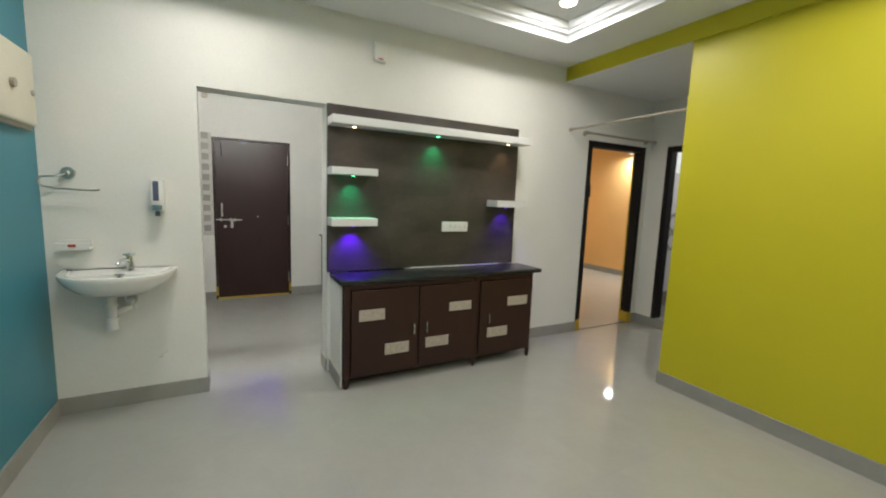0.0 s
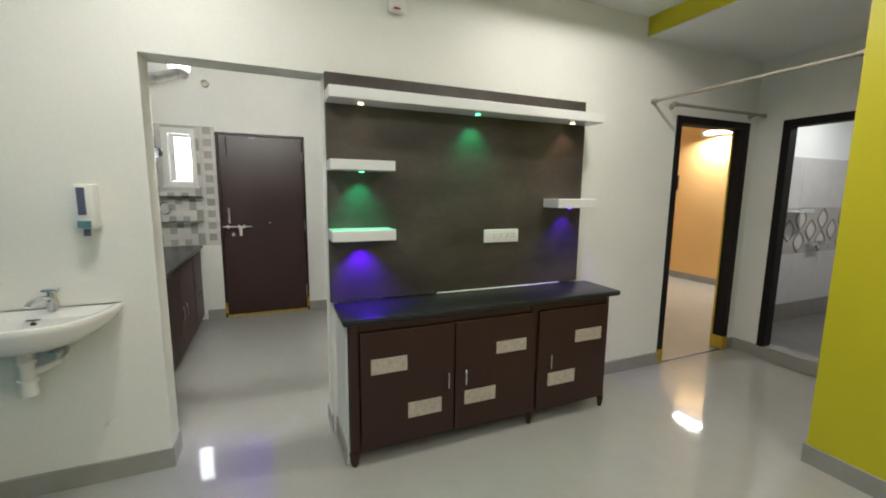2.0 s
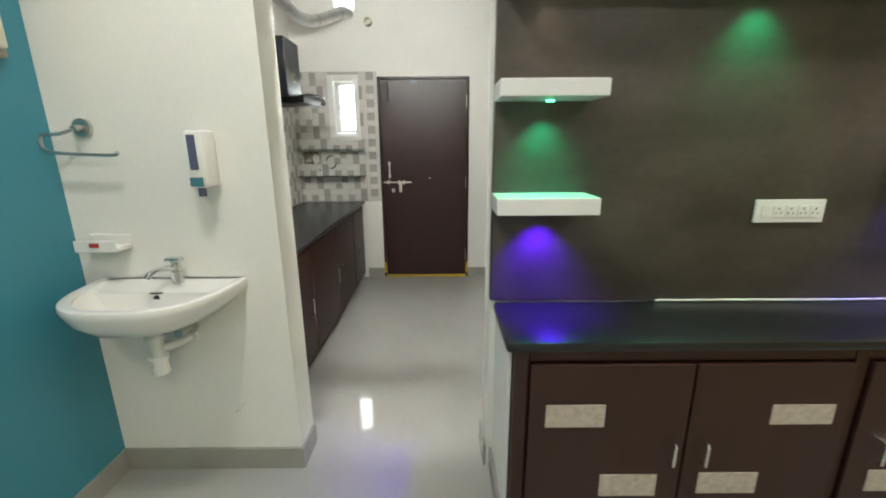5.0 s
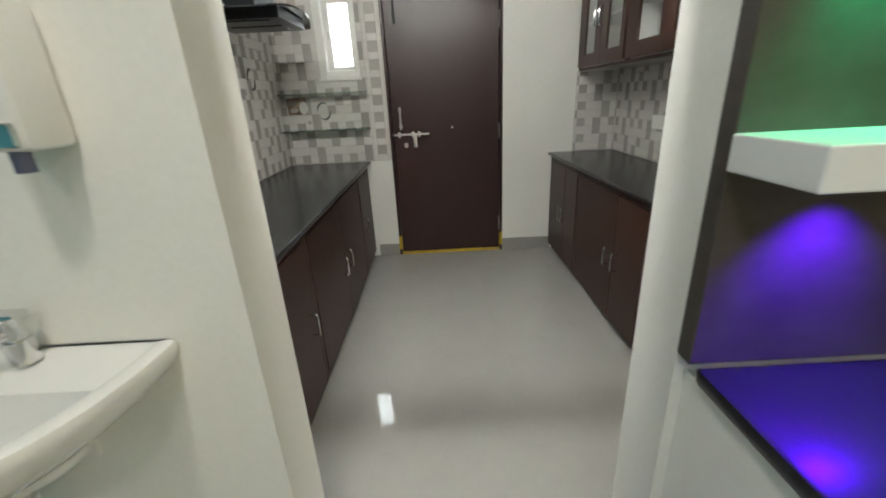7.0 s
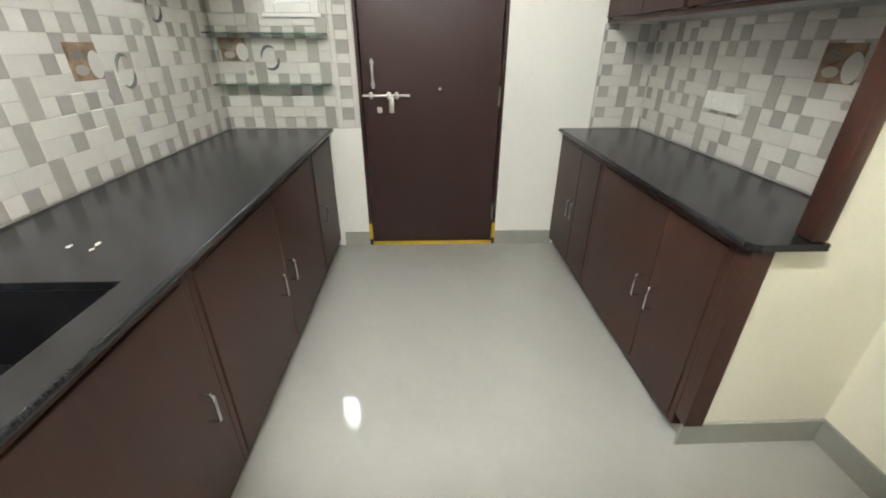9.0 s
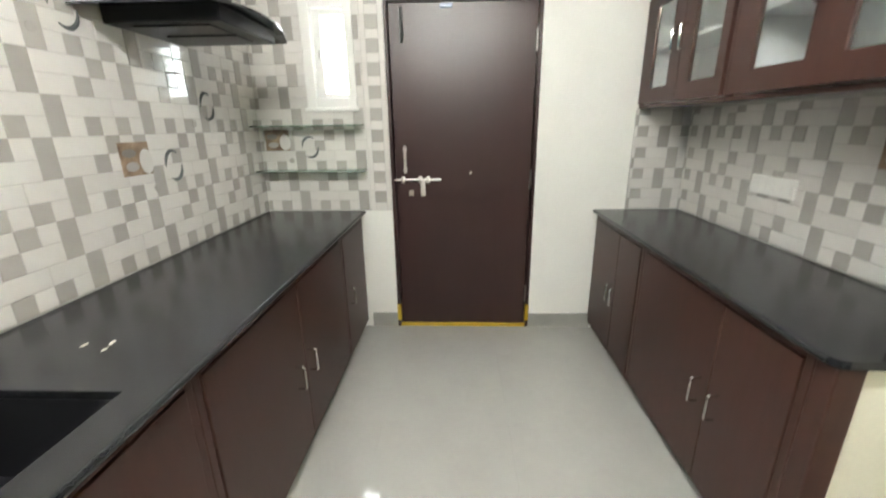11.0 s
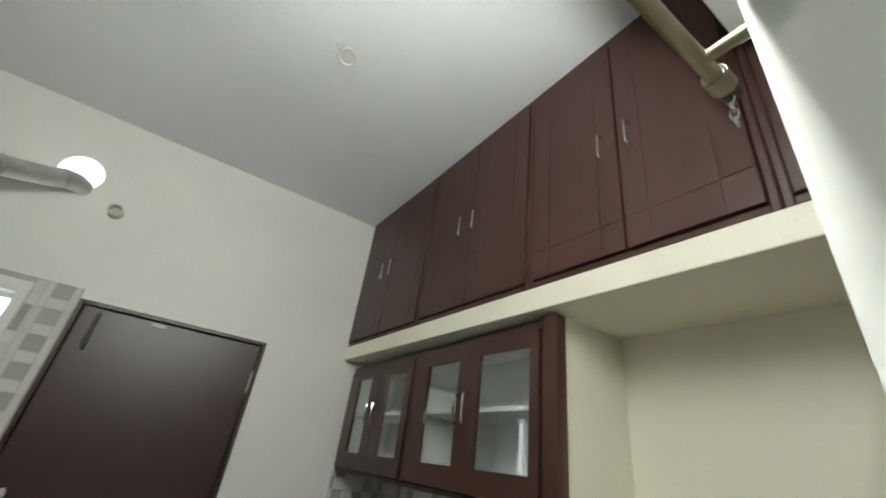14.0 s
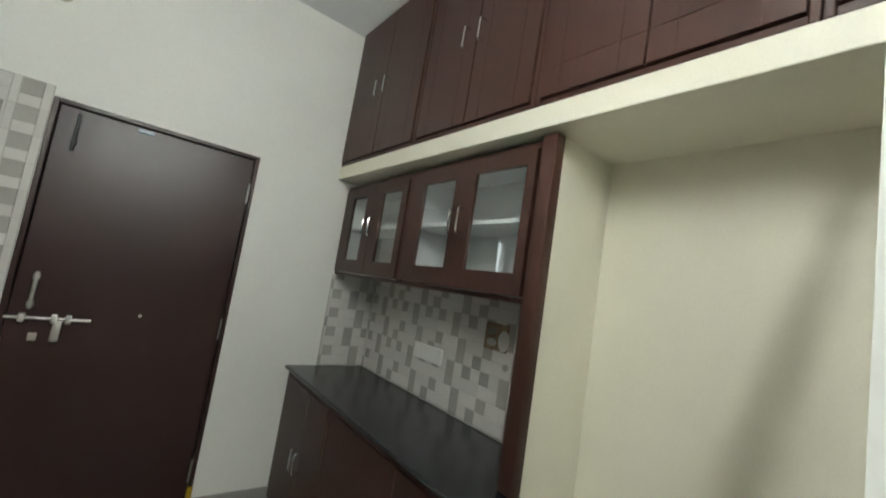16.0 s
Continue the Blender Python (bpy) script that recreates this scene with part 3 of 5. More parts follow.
# wash basin
wb = thing("wash_basin", "wall hung white ceramic wash basin with a chrome tap", "basin", at=(-0.195, YT, 0.8))
NB = 40


def basin_ring(bm, half, depth, z, back=0.0):
    vs = []
    for k in range(NB):
        a = math.pi * k / (NB - 1)
        c, q = math.cos(a), math.sin(a)
        x = half * math.copysign(abs(c) ** 0.74, c)
        y = -depth * abs(q) ** 0.85
        vs.append(bm.verts.new((-0.198 + x, YT - 0.002 - back + y, z)))
    return vs


bm = bmesh.new()
rings = [basin_ring(bm, 0.09, 0.15, 0.762), basin_ring(bm, 0.155, 0.245, 0.774), basin_ring(bm, 0.215, 0.315, 0.80), basin_ring(bm, 0.262, 0.348, 0.84), basin_ring(bm, 0.287, 0.358, 0.876), basin_ring(bm, 0.291, 0.361, 0.893), basin_ring(bm, 0.288, 0.358, 0.902), basin_ring(bm, 0.278, 0.349, 0.906),
         basin_ring(bm, 0.252, 0.325, 0.901, 0.0), basin_ring(bm, 0.235, 0.375, 0.88, 0.085), basin_ring(bm, 0.20, 0.30, 0.82, 0.095), basin_ring(bm, 0.10, 0.17, 0.79, 0.11)]
# the bowl rings are pushed forward of the tap ledge
for rg, back, dep in ((rings[9], 0.11, 0.205), (rings[10], 0.12, 0.17), (rings[11], 0.14, 0.10)):
    for k, vv in enumerate(rg):
        a = math.pi * k / (NB - 1)
        vv.co.y = YT - back - dep * abs(math.sin(a)) ** 0.75
for a, b in zip(rings, rings[1:]):
    for k in range(NB - 1):
        bm.faces.new((a[k], a[k + 1], b[k + 1], b[k]))
    bm.faces.new((a[NB - 1], a[0], b[0], b[NB - 1]))
bm.faces.new(rings[0])
bm.faces.new(rings[-1])
under(wb, "bowl", bm, CERAMIC, smooth=True)
tap = bmesh.new()
cyl(tap, (-0.155, 3.355, 0.9), (-0.155, 3.355, 0.945), 0.022, 16)
cyl(tap, (-0.155, 3.355, 0.945), (-0.155, 3.355, 0.985), 0.017, 16)
tube(tap, smooth_path([(-0.155, 3.355, 0.95), (-0.17, 3.32, 0.965), (-0.19, 3.27, 0.962), (-0.197, 3.25, 0.945)], 5), 0.011, 10)
box(tap, -0.185, -0.125, 3.335, 3.367, 0.985, 1.0, 0.004)
under(wb, "tap", tap, CHROME, "chrome pillar tap", smooth=True)
drain = bmesh.new()
cyl(drain, (-0.198, 3.225, 0.79), (-0.198, 3.225, 0.795), 0.022, 16)
under(wb, "drain", drain, CHROME, smooth=True)
over = bmesh.new()
cyl(over, (-0.198, 3.2875, 0.862), (-0.198, 3.280, 0.860), 0.011, 16)
box(over, -0.222, -0.174, 3.280, 3.288, 0.878, 0.882, 0.001)
under(wb, "overflow", over, BLACK, "dark overflow hole and slot")
for piece, z0, z1, r0, r1 in (("tail_pipe", 0.762, 0.70, 0.031, 0.031), ("lock_nut", 0.70, 0.685, 0.036, 0.036), ("trap_body", 0.685, 0.612, 0.027, 0.027), ("lock_nut", 0.612, 0.60, 0.036, 0.036), ("trap_cup", 0.60, 0.54, 0.033, 0.027)):
    trap = bmesh.new()
    cyl(trap, (-0.25, 3.30, z0), (-0.25, 3.30, z1), r1, 20, r0)
    under(wb, piece, trap, PLASTIC, "white plastic waste trap", smooth=True)
outlet = bmesh.new()
tube(outlet, smooth_path([(-0.25, 3.30, 0.64), (-0.21, 3.325, 0.645), (-0.185, 3.35, 0.65), (-0.175, 3.405, 0.65)], 6), 0.017, 12)
under(wb, "outlet_pipe", outlet, PLASTIC, smooth=True)
flange = bmesh.new()
cyl(flange, (-0.175, 3.394, 0.65), (-0.175, 3.386, 0.65), 0.036, 20)
under(wb, "wall_flange", flange, PLASTIC, smooth=True)
valve = bmesh.new()
cyl(valve, (-0.165, 3.394, 0.70), (-0.165, 3.386, 0.70), 0.034, 20)
cyl(valve, (-0.165, 3.39, 0.70), (-0.165, 3.335, 0.70), 0.016, 16)
cyl(valve, (-0.165, 3.345, 0.70), (-0.165, 3.31, 0.70), 0.024, 16, 0.019)
cyl(valve, (-0.165, 3.35, 0.70), (-0.19, 3.345, 0.73), 0.012, 12)
tube(valve, smooth_path([(-0.19, 3.345, 0.728), (-0.2, 3.335, 0.76), (-0.18, 3.34, 0.80), (-0.15, 3.35, 0.85)], 6), 0.007, 8)
under(wb, "angle_valve", valve, STEEL, "steel angle valve and hose", smooth=True)
for pts in ([(-0.035, 0.285), (-0.02, 0.305), (0.0, 0.318), (0.012, 0.335)], [(-0.028, 0.29), (-0.018, 0.295), (-0.012, 0.288)]):
    scuff = bmesh.new()
    tube(scuff, smooth_path([(x, YT - 0.0005, z) for x, z in pts], 5), 0.0022, 6)
    solid("wall_scuff", scuff, OLD_PLASTIC, "short grey scrape in the cream paint", "scuff", "wall scuffs", smooth=True)

sd = thing("soap_dispenser", "white wall mounted soap dispenser with a smoked window", "soap dispenser", at=(0.0, YT, 1.24))
under(sd, "body", boxes((-0.026, 0.044, YT - 0.085, YT - 0.001, 1.265, 1.465), bevel=0.012), PLASTIC, smooth=True)
under(sd, "window", boxes((-0.012, 0.018, YT - 0.089, YT - 0.0855, 1.33, 1.45), bevel=0.002), GREY_PLASTIC)
under(sd, "push_button", boxes((-0.018, 0.034, YT - 0.093, YT - 0.0855, 1.272, 1.305), bevel=0.003), CHROME)
bm = bmesh.new()
cyl(bm, (0.006, YT - 0.065, 1.235), (0.006, YT - 0.065, 1.266), 0.013, 12)
under(sd, "nozzle", bm, GREY_PLASTIC, smooth=True)

th = thing("towel_holder", "chrome open towel holder on a round wall flange", "towel holder", at=(-0.425, YT, 1.38))
bm = bmesh.new()
cyl(bm, (-0.425, YT - 0.001, 1.478), (-0.425, YT - 0.016, 1.478), 0.033, 24)
cyl(bm, (-0.425, YT - 0.016, 1.478), (-0.425, YT - 0.05, 1.472), 0.012, 12)
under(th, "flange", bm, STEEL, smooth=True)
bm = bmesh.new()
tube(bm, smooth_path([(-0.425, YT - 0.045, 1.472), (-0.47, YT - 0.06, 1.455), (-0.525, YT - 0.062, 1.452), (-0.538, YT - 0.062, 1.43), (-0.525, YT - 0.062, 1.40), (-0.45, YT - 0.062, 1.388), (-0.30, YT - 0.062, 1.382), (-0.275, YT - 0.062, 1.392)], 6), 0.006, 8)
under(th, "rail", bm, STEEL, smooth=True)

st = thing("soap_tray", "small white plastic soap tray with a red mark", "soap tray", at=(-0.41, YT, 1.02))
under(st, "tray", boxes((-0.49, -0.335, YT - 0.08, YT - 0.001, 1.03, 1.045), (-0.49, -0.335, YT - 0.085, YT - 0.08, 1.03, 1.075), (-0.49, -0.335, YT - 0.012, YT - 0.001, 1.03, 1.085), bevel=0.003), PLASTIC)
under(st, "red_mark", boxes((-0.43, -0.395, YT - 0.088, YT - 0.0855, 1.05, 1.066)), RED)

eb = thing("electrical_box", "old ivory electrical box with a wooden rim on the teal wall", "electrical box", at=(XB, 3.0, 1.7))
under(eb, "backing", boxes((XB + 0.001, XB + 0.03, 2.69, 3.285, 1.69, 2.10), bevel=0.006), ROD_PAINT)
under(eb, "cover", boxes((XB + 0.0305, XB + 0.055, 2.705, 3.27, 1.712, 2.085), bevel=0.011), OLD_PLASTIC)
bm = bmesh.new()
cyl(bm, (XB + 0.055, 2.985, 1.885), (XB + 0.072, 2.985, 1.885), 0.022, 16)
under(eb, "knob", bm, ROD_PAINT, smooth=True)
bm = bmesh.new()
cyl(bm, (XB + 0.055, 3.22, 1.88), (XB + 0.066, 3.22, 1.88), 0.014, 12)
under(eb, "screw", bm, STEEL, smooth=True)


def curtain_rod(name, a, b, label, wall_dir, r=0.011, mat=None, ends=(True, True)):
    e = thing(name, label, "curtain rod", at=a)
    mat = mat or ROD_PAINT
    bm = bmesh.new()
    cyl(bm, a, b, r, 14)
    under(e, "rod", bm, mat, smooth=True)
    d = (Vector(b) - Vector(a)).normalized()
    for p, sgn, on in ((Vector(a), -1, ends[0]), (Vector(b), 1, ends[1])):
        if on:
            bm = bmesh.new()
            cyl(bm, p, p + d * sgn * 0.035, r * 1.5, 14)
            under(e, "finial", bm, mat, smooth=True)
            if wall_dir:
                bm = bmesh.new()
                q = p - d * sgn * 0.04
                cyl(bm, q, q + Vector(wall_dir), r * 0.8, 10)
                cyl(bm, q + Vector(wall_dir) * 0.93, q + Vector(wall_dir), r * 2, 14)
                under(e, "bracket", bm, mat, smooth=True)
    return e


e = curtain_rod("curtain_rod", (3.485, YT - 0.036, 2.145), (3.485, 2.20, 2.145), "thin beige curtain rod across the passage", None)
curtain_rod("curtain_rod", (3.65, 3.315, 2.125), (4.70, 3.315, 2.125), "short beige curtain rod above the bedroom doorway", (0, 0.079, 0), 0.012)

for lx, ly in HALL_LAMPS:
    dl = thing("downlight", "round white recessed ceiling downlight, lit", "downlight", "hall downlights", at=(lx, ly, 2.83))
    bm = bmesh.new()
    n = 28
    prof = [(0.075, 0.0), (0.075, -0.006), (0.058, -0.009), (0.056, -0.001)]
    lp = [[bm.verts.new((r * math.cos(2 * math.pi * k / n), r * math.sin(2 * math.pi * k / n), z)) for r, z in prof] for k in range(n)]
    for a, b in zip(lp, lp[1:] + lp[:1]):
        for i in range(3):
            bm.faces.new((a[i], a[i + 1], b[i + 1], b[i]))
    part("rim", bm, PLASTIC, dl, smooth=True)
    bm = bmesh.new()
    cyl(bm, (0, 0, -0.0035), (0, 0, -0.0005), 0.056, 28)
    part("diffuser", bm, LAMP_GLOW, dl, "glowing warm white diffuser")

# bedroom and bathroom glimpses
tl = thing("tube_light", "lit white batten lamp on the orange bedroom wall", "tube light", "tube lights", at=(7.3, 5.36, 2.42))
part("batten", boxes((-0.035, -0.001, -0.32, 0.32, -0.05, 0.05), bevel=0.003), PLASTIC, tl)
bm = bmesh.new()
cyl(bm, (-0.055, -0.24, 0), (-0.055, 0.24, 0), 0.014, 14)
part("tube", bm, TUBE_GLOW, tl, "glowing tube", smooth=True)
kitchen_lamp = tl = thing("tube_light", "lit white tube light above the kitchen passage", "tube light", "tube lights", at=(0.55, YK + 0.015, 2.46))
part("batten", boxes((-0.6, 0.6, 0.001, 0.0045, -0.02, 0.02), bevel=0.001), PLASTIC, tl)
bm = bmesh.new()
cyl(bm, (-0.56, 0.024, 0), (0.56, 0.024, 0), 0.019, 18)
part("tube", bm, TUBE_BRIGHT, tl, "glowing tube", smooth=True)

# ---- kitchen ----
before_kitchen = set(bpy.data.objects)
CX, CB = 0.022, 0.048      # left cabinet front, worktop edge


def base_unit(label, y0, y1, front, back, sgn, doors, hpos, z1=0.813, group=""):
    """A base cabinet along y; its doors face +x (sgn 1) or -x (sgn -1)."""
    e = thing("base_cabinet", label, "cabinet", group, at=((front + back) / 2, (y0 + y1) / 2, 0))
    a, b = sorted((front - sgn * 0.02, back))
    under(e, "carcass", boxes((a, b, y0 + 0.001, y1 - 0.001, 0.05, z1 if y0 > 3.7 else 0.58)), WOOD)
    a, b = sorted((front - sgn * 0.035, back))
    under(e, "plinth", boxes((a, b, y0 + 0.001, y1 - 0.001, 0.0, 0.05)), SKIRT, "grey tile plinth")
    a, b = sorted((front - sgn * 0.02, front + sgn * 0.002))
    for s in ((a, b, y0 + 0.001, y0 + 0.028, 0.05, z1), (a, b, y1 - 0.028, y1 - 0.001, 0.05, z1), (a, b, y0 + 0.028, y1 - 0.028, z1 - 0.03, z1), (a, b, y0 + 0.028, y1 - 0.028, 0.05, 0.075)):
        under(e, "frame_rail", boxes(s, bevel=0.003), WOOD)
    a, b = sorted((front - sgn * 0.016, front + sgn * 0.006))
    for (d0, d1), hy in zip(doors, hpos):
        dr = under(e, "door", boxes((a, b, d0 + 0.002, d1 - 0.002, 0.078, z1 - 0.033), bevel=0.003), WOOD)
        handle(dr, Vector((front + sgn * 0.006, hy, 0.42)) - Vector(e.location), (0, 0, 1), 0.1, (sgn, 0, 0), 0.0052)
    return e


LG = "left run of base cabinets"
base_unit("dark brown base cabinet under the sink worktop", 3.602, 4.40, CX, XKL + 0.001, 1, [(3.63, 4.372)], [4.30], group=LG)
base_unit("dark brown two door base cabinet", 4.40, 5.66, CX, XKL + 0.001, 1, [(4.43, 5.04), (5.04, 5.632)], [4.94, 5.075], group=LG)
base_unit("narrow dark brown base cabinet against the far wall", 5.66, YF - 0.001, CX, XKL + 0.001, 1, [(5.688, YF - 0.03)], [5.745], group=LG)
RX = 1.558
RG = "right run of base cabinets"
base_unit("dark brown two door base cabinet with an end post", 4.502, 5.47, RX, XKR - 0.05, -1, [(4.53, 4.85), (4.85, 5.44)], [4.795, 4.90], group=RG)
base_unit("dark brown two door base cabinet against the far wall", 5.47, YF - 0.001, RX, XKR - 0.05, -1, [(5.498, 5.765), (5.765, YF - 0.03)], [5.735, 5.80], group=RG)
structure("wall_counter_end", boxes((1.624, XKR - 0.001, 4.463, 4.5, 0, 0.813), (1.758, XKR - 0.001, 4.463, 4.5, 0.813, 2.05)), SLAB_PAINT, "cream partition at the end of the worktop")
tagged(solid("end_post", boxes((RX - 0.004, 1.622, 4.44, 4.5, S + 0.002, 0.813), bevel=0.004), WOOD, "dark brown vertical end board of the cabinet run", "end board"))
solid("upright_post", boxes((1.708, 1.757, 4.436, 4.5, 0.838, 2.04), bevel=0.008), WOOD, "tall dark brown upright beside the glass cabinets", "post", smooth=True)

# left worktop with the sink cut out of it
SX0, SX1, SY0, SY1 = -0.47, -0.045, 3.90, 4.29
wt = thing("worktop", "polished black granite worktop with a cut out sink", "worktop", at=(-0.27, 4.9, 0.815))
bm = bmesh.new()
ring_slab(bm, XKL + 0.001, CB, 3.601, YF - 0.001, (SX0, SX1, SY0, SY1), (0, 1, 2), 0.815, 0.837)
under(wt, "slab", bm, GRANITE)
bm = bmesh.new()
cyl(bm, (CB - 0.002, 3.602, 0.826), (CB - 0.002, YF - 0.002, 0.826), 0.0109, 16)
under(wt, "nosing", bm, GRANITE, "rounded front edge", smooth=True)
wt = thing("worktop", "polished black granite worktop ending at an upright", "worktop", at=(1.8, 5.3, 0.815))
bm = bmesh.new()
lo, hi = [[bm.verts.new((x, y, z)) for x, y in ((1.566, 4.428), (1.7575, 4.428), (1.7575, 4.501), (XKR - 0.05, 4.501), (XKR - 0.05, YF - 0.001), (1.534, YF - 0.001), (1.534, 4.452), (1.545, 4.434))] for z in (0.815, 0.837)]
bm.faces.new(lo)
bm.faces.new(hi)
for k in range(8):
    bm.faces.new((lo[k], lo[(k + 1) % 8], hi[(k + 1) % 8], hi[k]))
under(wt, "slab", bm, GRANITE)
bm = bmesh.new()
cyl(bm, (1.536, 4.452, 0.826), (1.536, YF - 0.002, 0.826), 0.0109, 16)
under(wt, "nosing", bm, GRANITE, "rounded front edge", smooth=True)
sk = thing("kitchen_sink", "dark rectangular undermount kitchen sink", "sink", at=((SX0 + SX1) / 2, (SY0 + SY1) / 2, 0.6))
bm = bmesh.new()
ro = [[bm.verts.new((x, y, z)) for x, y in ((SX0 - q, SY0 - q), (SX1 + q, SY0 - q), (SX1 + q, SY1 + q), (SX0 - q, SY1 + q))] for q, z in ((0.012, 0.598), (0.012, 0.814), (0.0, 0.814), (-0.012, 0.612))]
for a, b2 in zip(ro, ro[1:]):
    for k in range(4):
        bm.faces.new((a[k], a[(k + 1) % 4], b2[(k + 1) % 4], b2[k]))
bm.faces.new(ro[0])
bm.faces.new(ro[3])
under(sk, "bowl", bm, SINK_M)
bm = bmesh.new()
cyl(bm, (-0.26, 4.1, 0.612), (-0.26, 4.1, 0.617), 0.04, 20)
under(sk, "drain", bm, STEEL, smooth=True)

# wall cabinets with glass doors
WX, WZ0, WZ1 = 1.735, 1.462, 2.035


def glass_cabinet(y0, y1, doors, panes, hpos, label, ajar=0.0):
    e = thing("wall_cabinet", label, "cabinet", "glass door wall cabinets", at=((WX + 2.05) / 2, (y0 + y1) / 2, WZ0))
    xb = 2.048
    for s in ((WX + 0.02, xb, y0 + 0.001, y0 + 0.018, WZ0, WZ1 - 0.001), (WX + 0.02, xb, y1 - 0.018, y1 - 0.001, WZ0, WZ1 - 0.001), (WX + 0.02, xb, y0 + 0.018, y1 - 0.018, WZ0, WZ0 + 0.018), (WX + 0.02, xb, y0 + 0.018, y1 - 0.018, WZ1 - 0.019, WZ1 - 0.001), (xb - 0.012, xb, y0 + 0.018, y1 - 0.018, WZ0 + 0.018, WZ1 - 0.019)):
        under(e, "carcass_board", boxes(s), GLOSS_WHITE, "white laminate board")
    under(e, "shelf", boxes((WX + 0.03, xb - 0.014, y0 + 0.019, y1 - 0.019, 1.742, 1.76), bevel=0.002), GLOSS_WHITE, "white shelf")
    under(e, "underside_rail", boxes((WX - 0.002, WX + 0.028, y0 + 0.001, y1 - 0.001, WZ0 - 0.02, WZ0 - 0.001), bevel=0.004), WOOD)
    under(e, "bottom_board", boxes((WX + 0.029, xb, y0 + 0.001, y1 - 0.001, WZ0 - 0.008, WZ0 - 0.001)), GLOSS_WHITE, "pale laminate bottom board")
    for s in ((WX - 0.002, WX + 0.019, y0 + 0.001, y0 + 0.02, WZ0, WZ1 - 0.001), (WX - 0.002, WX + 0.019, y1 - 0.02, y1 - 0.001, WZ0, WZ1 - 0.001), (WX - 0.002, WX + 0.019, y0 + 0.02, y1 - 0.02, WZ1 - 0.03, WZ1 - 0.001)):
        under(e, "frame_rail", boxes(s, bevel=0.003), WOOD)
    for (d0, d1), (p0, p1), hy in zip(doors, panes, hpos):
        zt, zb, gz0, gz1 = WZ1 - 0.033, WZ0 + 0.004, 1.545, 1.945
        bm = bmesh.new()
        ring_slab(bm, d0, d1, zb, zt, (p0, p1, gz0, gz1), (1, 2, 0), WX - 0.016, WX + 0.004)
        dr = under(e, "door", bm, WOOD)
        bm = boxes((WX - 0.008, WX - 0.004, p0 + 0.0005, p1 - 0.0005, gz0 + 0.0005, gz1 - 0.0005))
        bmesh.ops.translate(bm, vec=-Vector(e.location), verts=bm.verts)
        g = part("pane", bm, PANE, dr, "clear glass pane")
        g.visible_shadow = False
        handle(dr, Vector((WX - 0.016, hy, 1.745)) - Vector(e.location), (0, 0, 1), 0.105, (-1, 0, 0))
        if ajar and hy < y0 + 0.4:
            h = Vector((WX, d0, 0)) - Vector(e.location)
            dr.matrix_local = Matrix.Translation(h) @ Matrix.Rotation(radians(ajar), 4, "Z") @ Matrix.Translation(-h)


glass_cabinet(5.355, YF - 0.001, [(5.378, 5.735), (5.739, YF - 0.024)], [(5.43, 5.64), (5.84, 6.03)], [5.70, 5.775], "dark brown wall cabinet with two glazed doors by the far wall")
glass_cabinet(4.501, 5.355, [(4.524, 4.905), (4.909, 5.332)], [(4.565, 4.83), (4.975, 5.22)], [4.872, 4.945], "dark brown wall cabinet with two glazed doors, one just ajar", 2.1)

# loft slab and cabinets over it
LX, LZ = 1.642, 2.122
structure("slab_loft", boxes((LX, XKR, YK, YF, 2.0365, LZ), bevel=0.004), SLAB_PAINT, "cream painted concrete loft slab")


def grooved_door(d0, d1, zb, zt, g=0.003, deep=0.002, inset=0.075):
    """A door board facing -x with two upright grooves and a level one cut into it."""
    ys = [d0, d0 + inset, d0 + inset + g, d1 - inset - g, d1 - inset, d1] if d1 - d0 > 0.25 else [d0, d1]
    zs = [zb, zb + 0.10, zb + 0.10 + g, zt]
    bm = bmesh.new()
    made = {}

    def vert(x, y, z):
        key = (round(x, 5), round(y, 5), round(z, 5))
        if key not in made:
            made[key] = bm.verts.new((x, y, z))
        return made[key]

    def level(i, k):
        return LX - 0.008 + (deep if (len(ys) > 2 and i in (1, 3)) or k == 1 else 0.0)

    for i in range(len(ys) - 1):
        for k in range(len(zs) - 1):
            x = level(i, k)
            bm.faces.new([vert(x, ys[i], zs[k]), vert(x, ys[i + 1], zs[k]), vert(x, ys[i + 1], zs[k + 1]), vert(x, ys[i], zs[k + 1])])
            if i + 2 < len(ys) and level(i + 1, k) != x:
                bm.faces.new([vert(x, ys[i + 1], zs[k]), vert(level(i + 1, k), ys[i + 1], zs[k]), vert(level(i + 1, k), ys[i + 1], zs[k + 1]), vert(x, ys[i + 1], zs[k + 1])])
            if k + 2 < len(zs) and level(i, k + 1) != x:
                bm.faces.new([vert(x, ys[i], zs[k + 1]), vert(x, ys[i + 1], zs[k + 1]), vert(level(i, k + 1), ys[i + 1], zs[k + 1]), vert(level(i, k + 1), ys[i], zs[k + 1])])
    back = LX + 0.012
    for i in range(len(ys) - 1):
        for k, z in ((0, zb), (len(zs) - 2, zt)):
            x = level(i, k)
            bm.faces.new([vert(x, ys[i], z), vert(x, ys[i + 1], z), vert(back, ys[i + 1], z), vert(back, ys[i], z)])
    for k in range(len(zs) - 1):
        for i, y in ((0, d0), (len(ys) - 2, d1)):
            x = level(i, k)
            bm.faces.new([vert(x, y, zs[k]), vert(x, y, zs[k + 1]), vert(back, y, zs[k + 1]), vert(back, y, zs[k])])
    return bm


